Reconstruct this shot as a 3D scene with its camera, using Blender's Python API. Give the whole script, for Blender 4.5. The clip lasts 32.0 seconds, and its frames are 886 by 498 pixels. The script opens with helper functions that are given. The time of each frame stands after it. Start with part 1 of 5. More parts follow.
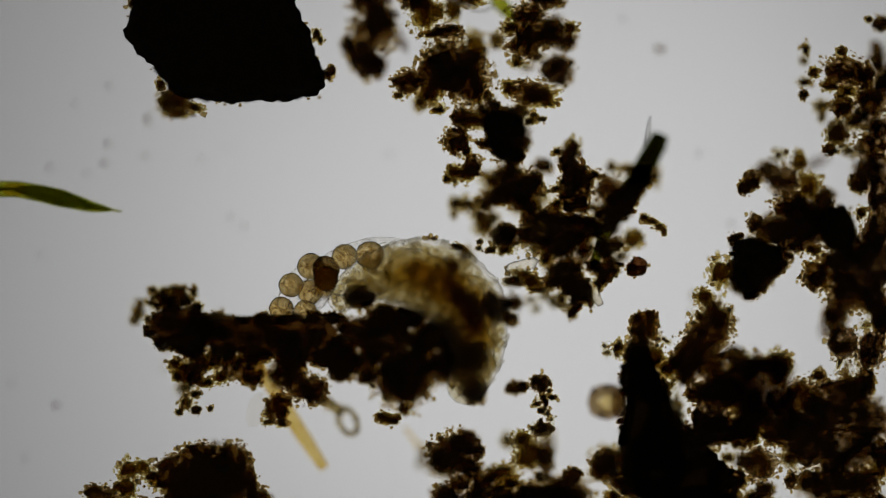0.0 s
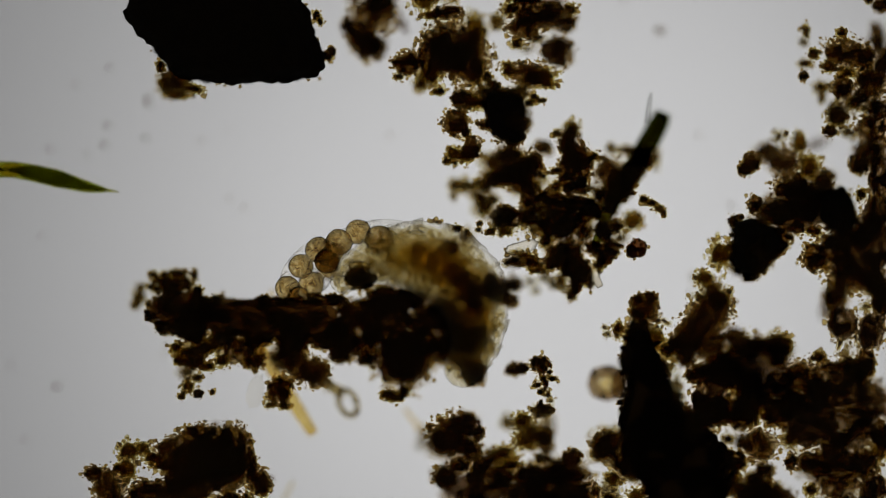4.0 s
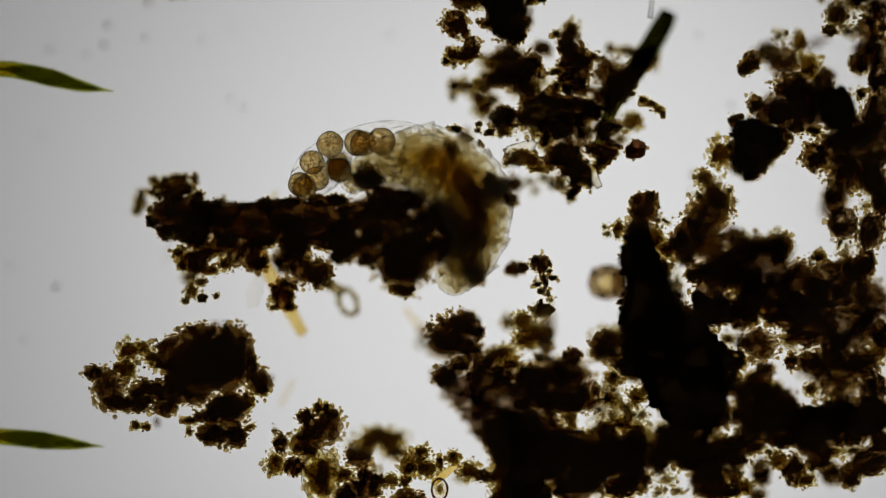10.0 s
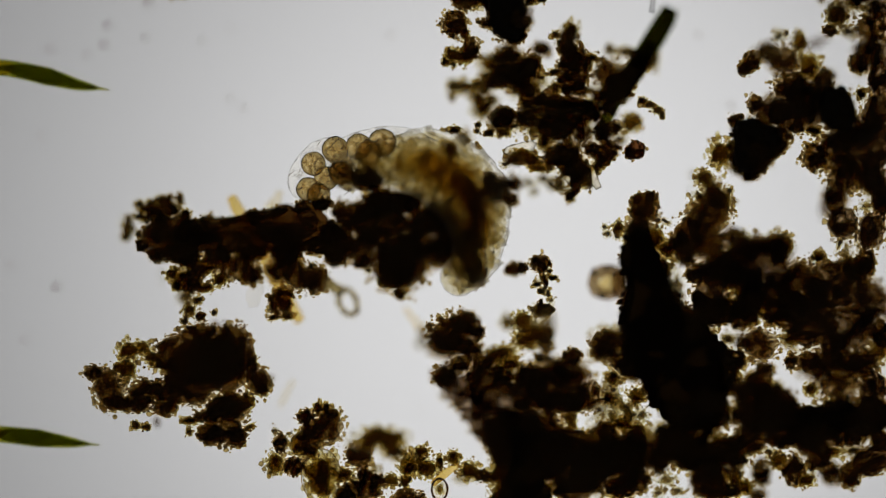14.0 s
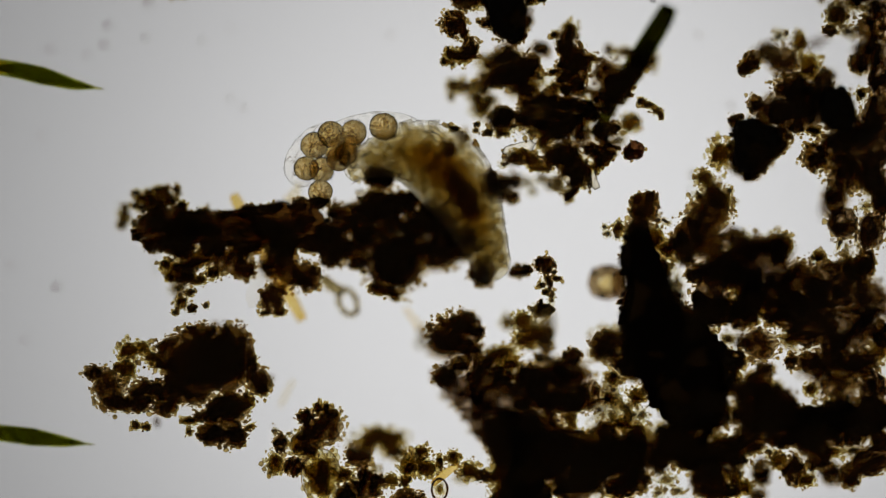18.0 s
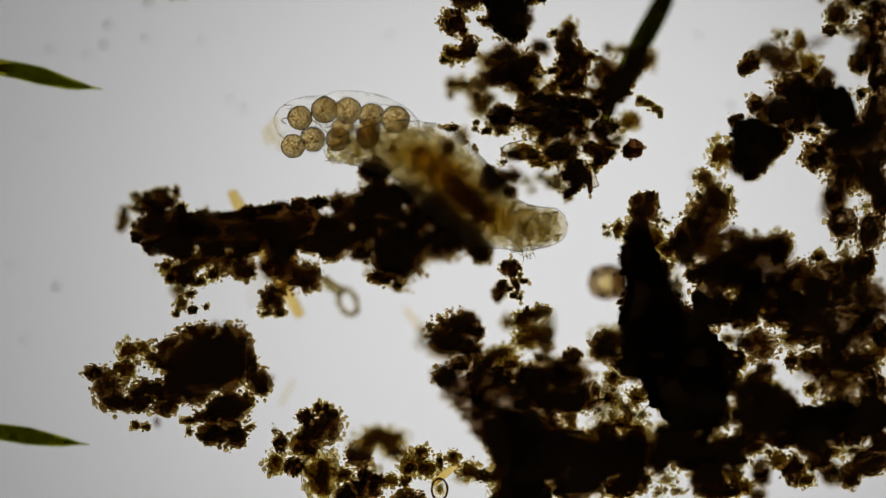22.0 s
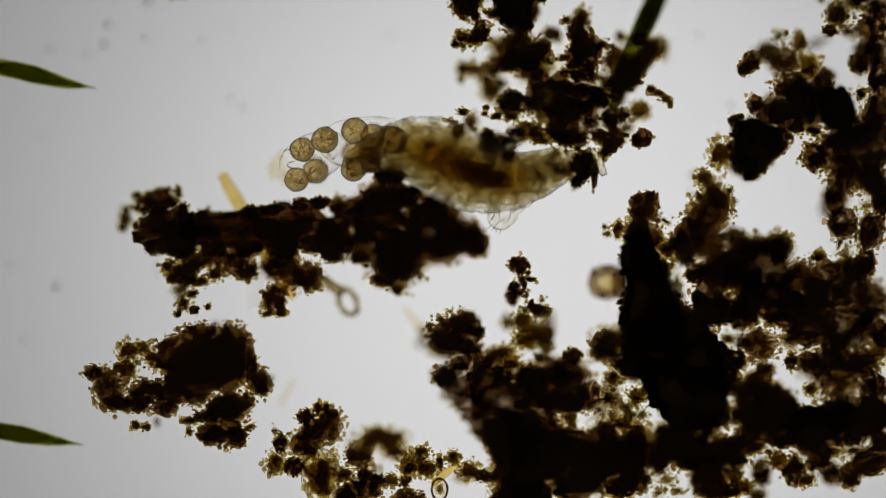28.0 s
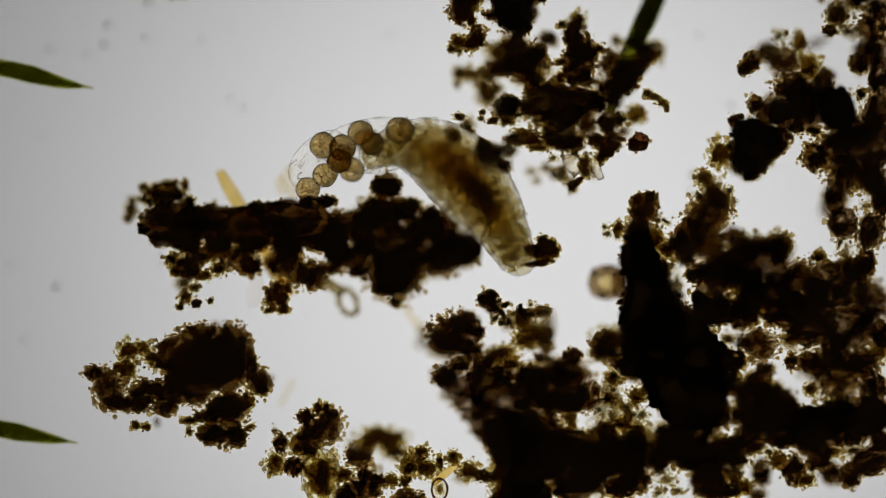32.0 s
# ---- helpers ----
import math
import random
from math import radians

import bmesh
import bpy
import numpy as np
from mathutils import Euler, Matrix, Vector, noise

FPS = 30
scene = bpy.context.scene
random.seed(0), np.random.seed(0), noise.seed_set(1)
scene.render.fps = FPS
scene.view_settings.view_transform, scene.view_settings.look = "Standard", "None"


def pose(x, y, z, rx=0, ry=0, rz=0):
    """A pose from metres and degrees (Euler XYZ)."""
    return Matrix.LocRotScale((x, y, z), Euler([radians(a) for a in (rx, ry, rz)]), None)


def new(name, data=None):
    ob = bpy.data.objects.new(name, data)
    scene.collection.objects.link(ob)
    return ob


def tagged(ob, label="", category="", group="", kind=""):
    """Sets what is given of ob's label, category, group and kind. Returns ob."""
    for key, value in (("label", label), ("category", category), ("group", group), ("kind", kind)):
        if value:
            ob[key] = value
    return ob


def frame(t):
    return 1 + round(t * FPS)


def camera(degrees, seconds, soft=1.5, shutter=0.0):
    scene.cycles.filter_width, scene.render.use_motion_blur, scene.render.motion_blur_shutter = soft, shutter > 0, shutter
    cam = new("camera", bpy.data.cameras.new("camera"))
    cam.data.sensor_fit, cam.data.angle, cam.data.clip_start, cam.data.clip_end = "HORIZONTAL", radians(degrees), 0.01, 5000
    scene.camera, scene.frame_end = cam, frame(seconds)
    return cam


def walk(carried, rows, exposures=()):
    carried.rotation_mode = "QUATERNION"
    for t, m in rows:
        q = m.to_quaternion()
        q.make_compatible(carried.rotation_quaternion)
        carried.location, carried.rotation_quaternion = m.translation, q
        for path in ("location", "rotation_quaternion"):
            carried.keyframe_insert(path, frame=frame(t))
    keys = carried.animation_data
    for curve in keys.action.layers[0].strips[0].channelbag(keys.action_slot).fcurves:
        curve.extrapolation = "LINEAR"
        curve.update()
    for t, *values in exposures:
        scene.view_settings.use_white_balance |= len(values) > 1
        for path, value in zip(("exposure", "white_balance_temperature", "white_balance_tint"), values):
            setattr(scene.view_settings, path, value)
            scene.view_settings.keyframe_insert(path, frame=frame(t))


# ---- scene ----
# A drop of pond water on a microscope slide, built 1000 times larger than life:
# one millimetre here stands for one micrometre there. Plans are in micrometres,
# x to the right, y towards the viewer's lower edge, from one corner of the field.
FIELD = 8.0
HIGH = 0.784 / math.tan(radians(FIELD / 2))
FOCUS = 0.09
cam = camera(FIELD, 32.0, soft=0.9)
cam.data.dof.use_dof = True
cam.data.dof.focus_distance = HIGH
cam.data.dof.aperture_fstop = 0.086
PAN = 0.2108
walk(cam, [(0, pose(0, PAN, HIGH + FOCUS)), (3.5, pose(0, PAN, HIGH + FOCUS)), (5.5, pose(0, 0, HIGH + FOCUS)), (32, pose(0, 0, HIGH + FOCUS))],
     exposures=[(0, -0.34), (3.5, -0.34), (5.5, 0.0), (32, 0.0)])
scene.cycles.transparent_max_bounces = 80

# the dark room round the microscope
world = bpy.data.worlds.new("room")
scene.world = world
world.use_nodes = True
world.node_tree.nodes["Background"].inputs[0].default_value = (0.12, 0.116, 0.112, 1)
world.node_tree.nodes["Background"].inputs[1].default_value = 1.0


# ---- materials ----
def material(name):
    m = bpy.data.materials.new(name)
    m.use_nodes = True
    t = m.node_tree
    t.nodes.clear()
    return m, t, t.nodes.new("ShaderNodeOutputMaterial")


def noise_node(t, scale, detail=4.0, rough=0.6, coords="Object"):
    c = t.nodes.new("ShaderNodeTexCoord")
    n = t.nodes.new("ShaderNodeTexNoise")
    n.inputs["Scale"].default_value = scale
    n.inputs["Detail"].default_value = detail
    n.inputs["Roughness"].default_value = rough
    t.links.new(c.outputs[coords], n.inputs["Vector"])
    return n


def ramp(t, source, stops):
    r = t.nodes.new("ShaderNodeValToRGB")
    while len(r.color_ramp.elements) < len(stops):
        r.color_ramp.elements.new(0.5)
    for e, (p, c) in zip(r.color_ramp.elements, stops):
        e.position = p
        e.color = (*c, 1) if len(c) == 3 else c
    t.links.new(source, r.inputs[0])
    return r


def debris(name, thin, thick, body, solid=0.1, scale=28.0, spread=0.25, bend=0.0):
    """Humus that lets some brown light through: thin and thick are the tints of the light that passes one layer,
    solid is the share of it that is opaque earth of the colour body."""
    m, t, out = material(name)
    n = noise_node(t, scale, 5.0, 0.65)
    geo = t.nodes.new("ShaderNodeNewGeometry")
    info = t.nodes.new("ShaderNodeObjectInfo")
    add = t.nodes.new("ShaderNodeMath")
    add.operation = "ADD"
    t.links.new(info.outputs["Random"], add.inputs[0])
    t.links.new(geo.outputs["Random Per Island"], add.inputs[1])
    frac = t.nodes.new("ShaderNodeMath")
    frac.operation = "FRACT"
    t.links.new(add.outputs[0], frac.inputs[0])
    shift = t.nodes.new("ShaderNodeMath")
    shift.operation = "MULTIPLY_ADD"
    t.links.new(frac.outputs[0], shift.inputs[0])
    shift.inputs[1].default_value = spread
    t.links.new(n.outputs["Fac"], shift.inputs[2])
    tint = ramp(t, shift.outputs[0], [(0.3, thick), (0.75 + spread, thin)])
    clear = t.nodes.new("ShaderNodeBsdfTransparent")
    t.links.new(tint.outputs[0], clear.inputs[0])
    earth = t.nodes.new("ShaderNodeBsdfPrincipled")
    fine = noise_node(t, scale * 5, 3.0)
    col = ramp(t, fine.outputs["Fac"], [(0.3, tuple(c * 0.5 for c in body)), (0.7, body)])
    t.links.new(col.outputs[0], earth.inputs["Base Color"])
    earth.inputs["Roughness"].default_value = 0.9
    earth.inputs["Specular IOR Level"].default_value = 0.05
    bump = t.nodes.new("ShaderNodeBump")
    bump.inputs["Strength"].default_value = 0.6
    bump.inputs["Distance"].default_value = 0.003
    t.links.new(fine.outputs["Fac"], bump.inputs["Height"])
    t.links.new(bump.outputs[0], earth.inputs["Normal"])
    mix = t.nodes.new("ShaderNodeMixShader")
    mix.inputs[0].default_value = solid
    t.links.new(clear.outputs[0], mix.inputs[1])
    if bend:
        lens = t.nodes.new("ShaderNodeBsdfRefraction")
        lens.inputs["IOR"].default_value = 1.16
        t.links.new(tint.outputs[0], lens.inputs["Color"])
        both = t.nodes.new("ShaderNodeMixShader")
        both.inputs[0].default_value = bend
        t.links.new(clear.outputs[0], both.inputs[1])
        t.links.new(lens.outputs[0], both.inputs[2])
        t.links.new(both.outputs[0], mix.inputs[1])
    t.links.new(earth.outputs[0], mix.inputs[2])
    t.links.new(mix.outputs[0], out.inputs[0])
    return m


def membrane(name, tint, tint2, bend=0.25, ior=1.12, scale=30.0, rough=0.0, wrinkle=0.0, fold=90.0, milky=0.0):
    """Clear living matter: tinted, with a part that refracts and so draws its own dark rim."""
    m, t, out = material(name)
    n = noise_node(t, scale, 4.0)
    col = ramp(t, n.outputs["Fac"], [(0.35, tint2), (0.65, tint)])
    clear = t.nodes.new("ShaderNodeBsdfTransparent")
    t.links.new(col.outputs[0], clear.inputs[0])
    lens = t.nodes.new("ShaderNodeBsdfRefraction")
    lens.inputs["IOR"].default_value = ior
    lens.inputs["Roughness"].default_value = rough
    t.links.new(col.outputs[0], lens.inputs["Color"])
    mix = t.nodes.new("ShaderNodeMixShader")
    mix.inputs[0].default_value = bend
    if wrinkle:
        w = noise_node(t, fold, 2.0, 0.5)
        bump = t.nodes.new("ShaderNodeBump")
        bump.inputs["Strength"].default_value = 1.0
        bump.inputs["Distance"].default_value = wrinkle
        t.links.new(w.outputs["Fac"], bump.inputs["Height"])
        t.links.new(bump.outputs[0], lens.inputs["Normal"])
    t.links.new(clear.outputs[0], mix.inputs[1])
    t.links.new(lens.outputs[0], mix.inputs[2])
    if milky:  # a little of the light is scattered on its way through
        veil = t.nodes.new("ShaderNodeBsdfTranslucent")
        veil.inputs["Color"].default_value = (0.9, 0.86, 0.76, 1)
        both = t.nodes.new("ShaderNodeMixShader")
        both.inputs[0].default_value = milky
        t.links.new(mix.outputs[0], both.inputs[1])
        t.links.new(veil.outputs[0], both.inputs[2])
        t.links.new(both.outputs[0], out.inputs[0])
        return m
    t.links.new(mix.outputs[0], out.inputs[0])
    return m


BLACK = debris("opaque mineral", (0.2, 0.14, 0.07), (0.05, 0.035, 0.015), (0.012, 0.009, 0.006), 0.85, 20)
ROTTEN = debris("black rotten wood", (0.1, 0.07, 0.033), (0.06, 0.042, 0.02), (0.035, 0.024, 0.014), 0.2, 60)
DEEP = debris("deep humus", (0.84, 0.765, 0.63), (0.6, 0.515, 0.385), (0.12, 0.083, 0.048), 0.15, 1.6)
DARK = debris("dark humus", (0.94, 0.885, 0.75), (0.73, 0.645, 0.475), (0.16, 0.112, 0.062), 0.11, 1.8)
WOOD = debris("rotten wood", (0.41, 0.265, 0.11), (0.26, 0.165, 0.065), (0.1, 0.065, 0.035), 0.25, 5)
BARK = debris("smoky bark", (0.74, 0.67, 0.57), (0.56, 0.48, 0.38), (0.05, 0.04, 0.03), 0.08, 1.8)
BROWN = debris("brown humus", (0.98, 0.945, 0.77), (0.83, 0.755, 0.52), (0.18, 0.13, 0.068), 0.065, 2.0, 0.4, 0.18)
PALE = debris("pale translucent crumbs", (0.992, 0.984, 0.945), (0.95, 0.92, 0.81), (0.2, 0.16, 0.1), 0.01, 2.6, 0.25, 0.25)
RED = debris("reddish crumb", (0.66, 0.43, 0.25), (0.4, 0.23, 0.12), (0.07, 0.03, 0.018), 0.35, 2.0)
CRUMB = debris("fine crumbs", (0.885, 0.78, 0.5), (0.53, 0.43, 0.24), (0.16, 0.115, 0.06), 0.14, 1.8, 0.7, 0.2)
GREY = debris("smoky film", (0.8, 0.77, 0.73), (0.62, 0.57, 0.52), (0.06, 0.055, 0.05), 0.05, 2.0)
EGG = membrane("egg shell", (0.955, 0.935, 0.87), (0.93, 0.9, 0.82), 0.9, 1.13, 9)
YOLK = membrane("egg yolk", (0.92, 0.855, 0.69), (0.74, 0.655, 0.475), 0.0, 1.1, 9.0)
SKIN = membrane("shed skin", (0.995, 0.99, 0.975), (0.97, 0.96, 0.93), 0.4, 1.05, 40, 0.0, 0.012, 60.0)
BODYSKIN = membrane("body skin", (0.988, 0.98, 0.95), (0.955, 0.935, 0.87), 0.45, 1.05, 70, 0.0, 0.012, 110.0, 0.035)
TISSUE = membrane("body tissue", (0.964, 0.942, 0.86), (0.93, 0.897, 0.78), 0.0, 1.05, 60, milky=0.055)
HAZE = membrane("gut haze", (0.935, 0.89, 0.745), (0.85, 0.785, 0.59), 0.0, 1.05, 30)
CELL = membrane("storage cells", (0.985, 0.965, 0.885), (0.93, 0.895, 0.76), 0.45, 1.1, 60)
# dark tint that paints the shade lines of skin creases; the claws share it
FOLD = membrane("skin folds", (0.6, 0.53, 0.39), (0.42, 0.36, 0.25), 0.2, 1.1, 40)
AMBER = membrane("amber gut content", (0.92, 0.855, 0.55), (0.8, 0.7, 0.36), 0.0, 1.1, 4)
GUT = membrane("gut content", (0.62, 0.49, 0.24), (0.37, 0.27, 0.11), 0.0, 1.1, 4)
GREEN = membrane("green alga", (0.7, 0.7, 0.22), (0.46, 0.48, 0.1), 0.15, 1.1, 60)
DEEPGREEN = membrane("dark green alga", (0.44, 0.45, 0.12), (0.24, 0.26, 0.06), 0.1, 1.1, 50)
RODGREEN = membrane("blackish green alga", (0.3, 0.29, 0.11), (0.14, 0.14, 0.05), 0.1, 1.1, 50)
STRAW = membrane("straw-coloured fibre", (0.95, 0.84, 0.52), (0.86, 0.72, 0.36), 0.15, 1.08, 30)
FAINT = membrane("faint fibre", (0.98, 0.95, 0.87), (0.95, 0.91, 0.8), 0.15, 1.05, 30)
SHARD = membrane("clear mineral", (0.975, 0.955, 0.9), (0.9, 0.86, 0.76), 0.85, 1.22, 30, 0.0, 0.004, 60.0)
GRANULE = membrane("yolk granules", (0.96, 0.93, 0.85), (0.88, 0.835, 0.71), 0.3, 1.08, 5)
CLEAR = membrane("clear fibre", (0.97, 0.97, 0.96), (0.9, 0.9, 0.9), 0.85, 1.3, 30)

glass, gt, gout = material("slide glass")
gb = gt.nodes.new("ShaderNodeBsdfPrincipled")
gb.inputs["Transmission Weight"].default_value = 1.0
gb.inputs["Roughness"].default_value = 0.0
gb.inputs["IOR"].default_value = 1.33
gb.inputs["Base Color"].default_value = (0.98, 0.985, 0.99, 1)
gt.links.new(gb.outputs[0], gout.inputs[0])

lampmat, lt, lout = material("lit lamp lens")
lc = lt.nodes.new("ShaderNodeTexCoord")
lm = lt.nodes.new("ShaderNodeMapping")  # centre of the vignette painted into the glow, shifted off the lens's axis
lm.inputs["Location"].default_value = (-0.19, 0.05, 0)
lm.inputs["Scale"].default_value = (0.63, 0.63, 0)
lt.links.new(lc.outputs["Object"], lm.inputs["Vector"])
ll = lt.nodes.new("ShaderNodeVectorMath")
ll.operation = "LENGTH"
lt.links.new(lm.outputs[0], ll.inputs[0])
# the glow's colour dims outward to give the field its darker edges
lr = ramp(lt, ll.outputs["Value"], [(p, (c * 1.005, c * 0.997, c)) for p, c in ((0.0, 0.76), (0.45, 0.715), (0.57, 0.66), (0.68, 0.585), (0.77, 0.485), (0.88, 0.36), (1.0, 0.28))])
le = lt.nodes.new("ShaderNodeEmission")
lt.links.new(lr.outputs[0], le.inputs[0])
le.inputs[1].default_value = 1.0
lt.links.new(le.outputs[0], lout.inputs[0])


# ---- mesh helpers ----
def P(x, y, z=0.0):
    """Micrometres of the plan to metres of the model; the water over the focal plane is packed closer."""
    z = z if z < 120 else 120 + (z - 120) * 0.6
    return Vector(((x - 784) / 1000, (441 - y) / 1000, z / 1000))


def part(name, bm_or_mesh, mat, parent, label=""):
    if isinstance(bm_or_mesh, bmesh.types.BMesh):
        me = bpy.data.meshes.new(name)
        bm_or_mesh.to_mesh(me)
        bm_or_mesh.free()
    else:
        me = bm_or_mesh
    if mat and not me.materials:
        me.materials.append(mat)
    ob = new(name, me)
    ob.parent = parent
    return tagged(ob, label)


def smooth(me):
    me.polygons.foreach_set("use_smooth", [True] * len(me.polygons))
    me.update()
    return me


def ico(level):
    bm = bmesh.new()
    bmesh.ops.create_icosphere(bm, subdivisions=level, radius=1.0)
    vs = np.array([v.co[:] for v in bm.verts])
    fs = np.array([[v.index for v in f.verts] for f in bm.faces])
    bm.free()
    return vs, fs


ICO0, ICO1, ICO2, ICO3 = (ico(i) for i in (1, 2, 3, 4))


def lump_mesh(seed, rough=0.3, level=ICO3):
    """A knobbly crumb of radius one."""
    vs, fs = level
    off = Vector((seed * 3.7, seed * 1.3, -seed * 2.1))
    out = []
    for v in vs:
        d = Vector(v)
        a = noise.noise(d * 1.5 + off)
        b = noise.noise(d * 3.4 + off * 2)
        c = noise.noise(d * 8.0 + off)
        e = noise.noise(d * 17.0 - off)
        out.append(d * (1 + rough * (0.55 * a + 0.5 * b + 0.32 * c + 0.2 * e)))
    me = bpy.data.meshes.new("grain")
    me.from_pydata([o[:] for o in out], [], fs.tolist())
    return smooth(me)


LUMPS = {}
# material: size of the core, number of granules packed round it, number of fine crumbs, how far in these reach
MAKEUP = {"opaque mineral": (0.9, 14, 110, 0.8), "deep humus": (0.78, 36, 200, 0.62), "dark humus": (0.71, 32, 220, 0.56), "brown humus": (0.55, 30, 210, 0.42), "pale translucent crumbs": (0.36, 16, 150, 0.1),
          "reddish crumb": (0.85, 10, 60, 0.8), "smoky film": (0.9, 4, 24, 0.5), "smoky bark": (0.85, 14, 80, 0.7)}


def coat_mesh(seed, mat, grain=1.0, more=1.0):
    """The granules and finer crumbs that make up a grain of radius one; grain: how coarse they are."""
    core, packed, count, deep = MAKEUP[mat.name]
    rnd = random.Random(int(seed * 100))
    verts, faces, which, n = [], [], [], 0
    rows = []
    for _ in range(packed):  # the lumps of the inside
        d = Vector((rnd.gauss(0, 1), rnd.gauss(0, 1), rnd.gauss(0, 1))).normalized()
        k = (core * 0.95) * rnd.random() ** 0.4 * (1 + 0.3 * noise.noise(d * 1.4 + Vector((seed, 0, seed))))
        rows.append((d * k, rnd.uniform(0.15, 0.34) * (0.7 + 0.3 * grain), 1))
    for _ in range(int(count * more)):  # the crumbs of the outside
        d = Vector((rnd.gauss(0, 1), rnd.gauss(0, 1), rnd.gauss(0, 1))).normalized()
        k = deep + (1.0 - deep) * rnd.random() ** 0.8
        k *= 1 + 0.36 * noise.noise(d * 1.4 + Vector((seed, 0, seed))) + 0.2 * noise.noise(d * 4.0 + Vector((0, seed, 0)))
        rows.append((d * k, rnd.choice((0.05, 0.07, 0.09, 0.12, 0.17)) * rnd.uniform(0.8, 1.2) * grain, 0))
    for c, r, kind in rows:
        vs, fs = ICO1 if kind or r > 0.075 else ICO0
        sq = np.array([rnd.uniform(0.7, 1.3) for _ in range(3)])
        wob = 1 + 0.4 * np.array([[noise.noise(Vector(v) * 2.2 + c * 9)] for v in vs])
        verts.append(vs * sq * wob * r + np.array(c))
        faces += (fs + n).tolist()
        which += [kind] * len(fs)
        n += len(vs)
    me = bpy.data.meshes.new("crumb_coat")
    me.from_pydata(np.concatenate(verts).tolist(), [], faces)
    me.materials.append(CRUMB if mat.name in ("opaque mineral", "deep humus", "dark humus", "reddish crumb") else mat)
    me.materials.append(mat)
    me.polygons.foreach_set("material_index", which)
    return smooth(me)


def lumps(mat, size):
    """Six grains and their coats in one material for one class of size, made on first use."""
    kind, grain, more = ("small", 1.15, 0.75) if size < 14 else ("middle", 0.8, 1.4) if size < 30 else ("large", 0.5, 2.0)
    if (mat.name, kind) not in LUMPS:
        made = []
        for i in range(6):
            seed = i + len(LUMPS) * 0.37 + 1
            core = lump_mesh(seed, 0.45, ICO2)
            for v in core.vertices:
                v.co *= MAKEUP[mat.name][0]
            core.materials.append(mat)
            made.append((core, coat_mesh(seed, mat, grain, more)))
        LUMPS[mat.name, kind] = made
    return LUMPS[mat.name, kind]


def thing(name, label, category, group="", kind="", at=(0, 0, 0)):
    ob = new(name)
    ob.location = at
    ob.empty_display_size = 0.02
    return tagged(ob, label, category, group, kind)


CRUMBS = {}


def grains(owner, mat, rows, z=None, crumbs=1.0, label="", name="grain"):
    """Crumbs of one clump: plan x, y and half widths in micrometres."""
    rnd = random.Random(len(rows) * 7 + int(rows[0][0]) * 3 + int(rows[0][1]))
    base = owner.matrix_basis.translation
    for x, y, rx, ry, *turn in rows:
        rx, ry = rx * 1.13, ry * 1.13
        rz = min(rx, ry) * 0.85
        layer = rnd.random() * (0.6 if max(rx, ry) < 14 else 1.0)  # near the focal plane, deeper, or higher in the water
        level = rnd.uniform(76, 104) if layer < 0.62 else rnd.uniform(24, 66) if layer < 0.86 else rnd.uniform(116, 150)
        zc = z if z is not None else max(rz, level)
        core, coat = rnd.choice(lumps(mat, math.sqrt(rx * ry)))
        ob = part(name, core, None, owner, label)
        ob.location = P(x, y, zc) - base
        ob.scale = (rx / 1000, ry / 1000, rz / 1000)
        ob.rotation_euler = (0, 0, -radians(turn[0]) if turn else rnd.uniform(-0.25, 0.25))
        tagged(part("crumb_coat", coat, None, ob), kind="stuff")
        store = CRUMBS.setdefault(owner.name, (owner, []))[1]
        n = int(crumbs * (rx + ry) * 0.34)
        for _ in range(n):
            a = rnd.uniform(0, 2 * math.pi)
            out_ = 9 * rnd.random() ** 2 - 5  # most cling to the grain, some bridge to the next
            r = rnd.choice((1.2, 1.6, 2.0, 2.5, 3.1, 4.0)) * rnd.uniform(0.8, 1.2)
            store.append((x + (rx + out_) * math.cos(a), y + (ry + out_) * math.sin(a), zc + rnd.uniform(-0.5, 0.5) * rz, r))


def finish_crumbs():
    """The uncounted fine crumbs that cling to each clump, joined into one part each."""
    rnd = random.Random(5)
    for owner, store in CRUMBS.values():
        if not store:
            continue
        allv, allf = [], []
        base = np.array(owner.matrix_basis.translation)
        n = 0
        for x, y, z, r in store:
            vs, fs = ICO1 if r > 2.2 else ICO0
            c = np.array(P(x, y, z)) - base
            s = np.array([rnd.uniform(0.7, 1.3) for _ in range(3)]) * r / 1000
            j = 1 + 0.4 * np.array([[rnd.uniform(-1, 1)] for _ in range(len(vs))])
            allf.append(fs + n)
            n += len(vs)
            allv.append(vs * s * j + c)
        me = bpy.data.meshes.new("fine_soil")
        me.from_pydata(np.concatenate(allv).tolist(), [], np.concatenate(allf).tolist())
        smooth(me)
        tagged(part("fine_soil", me, CRUMB, owner, "fine amber and brown soil crumbs"), kind="stuff")


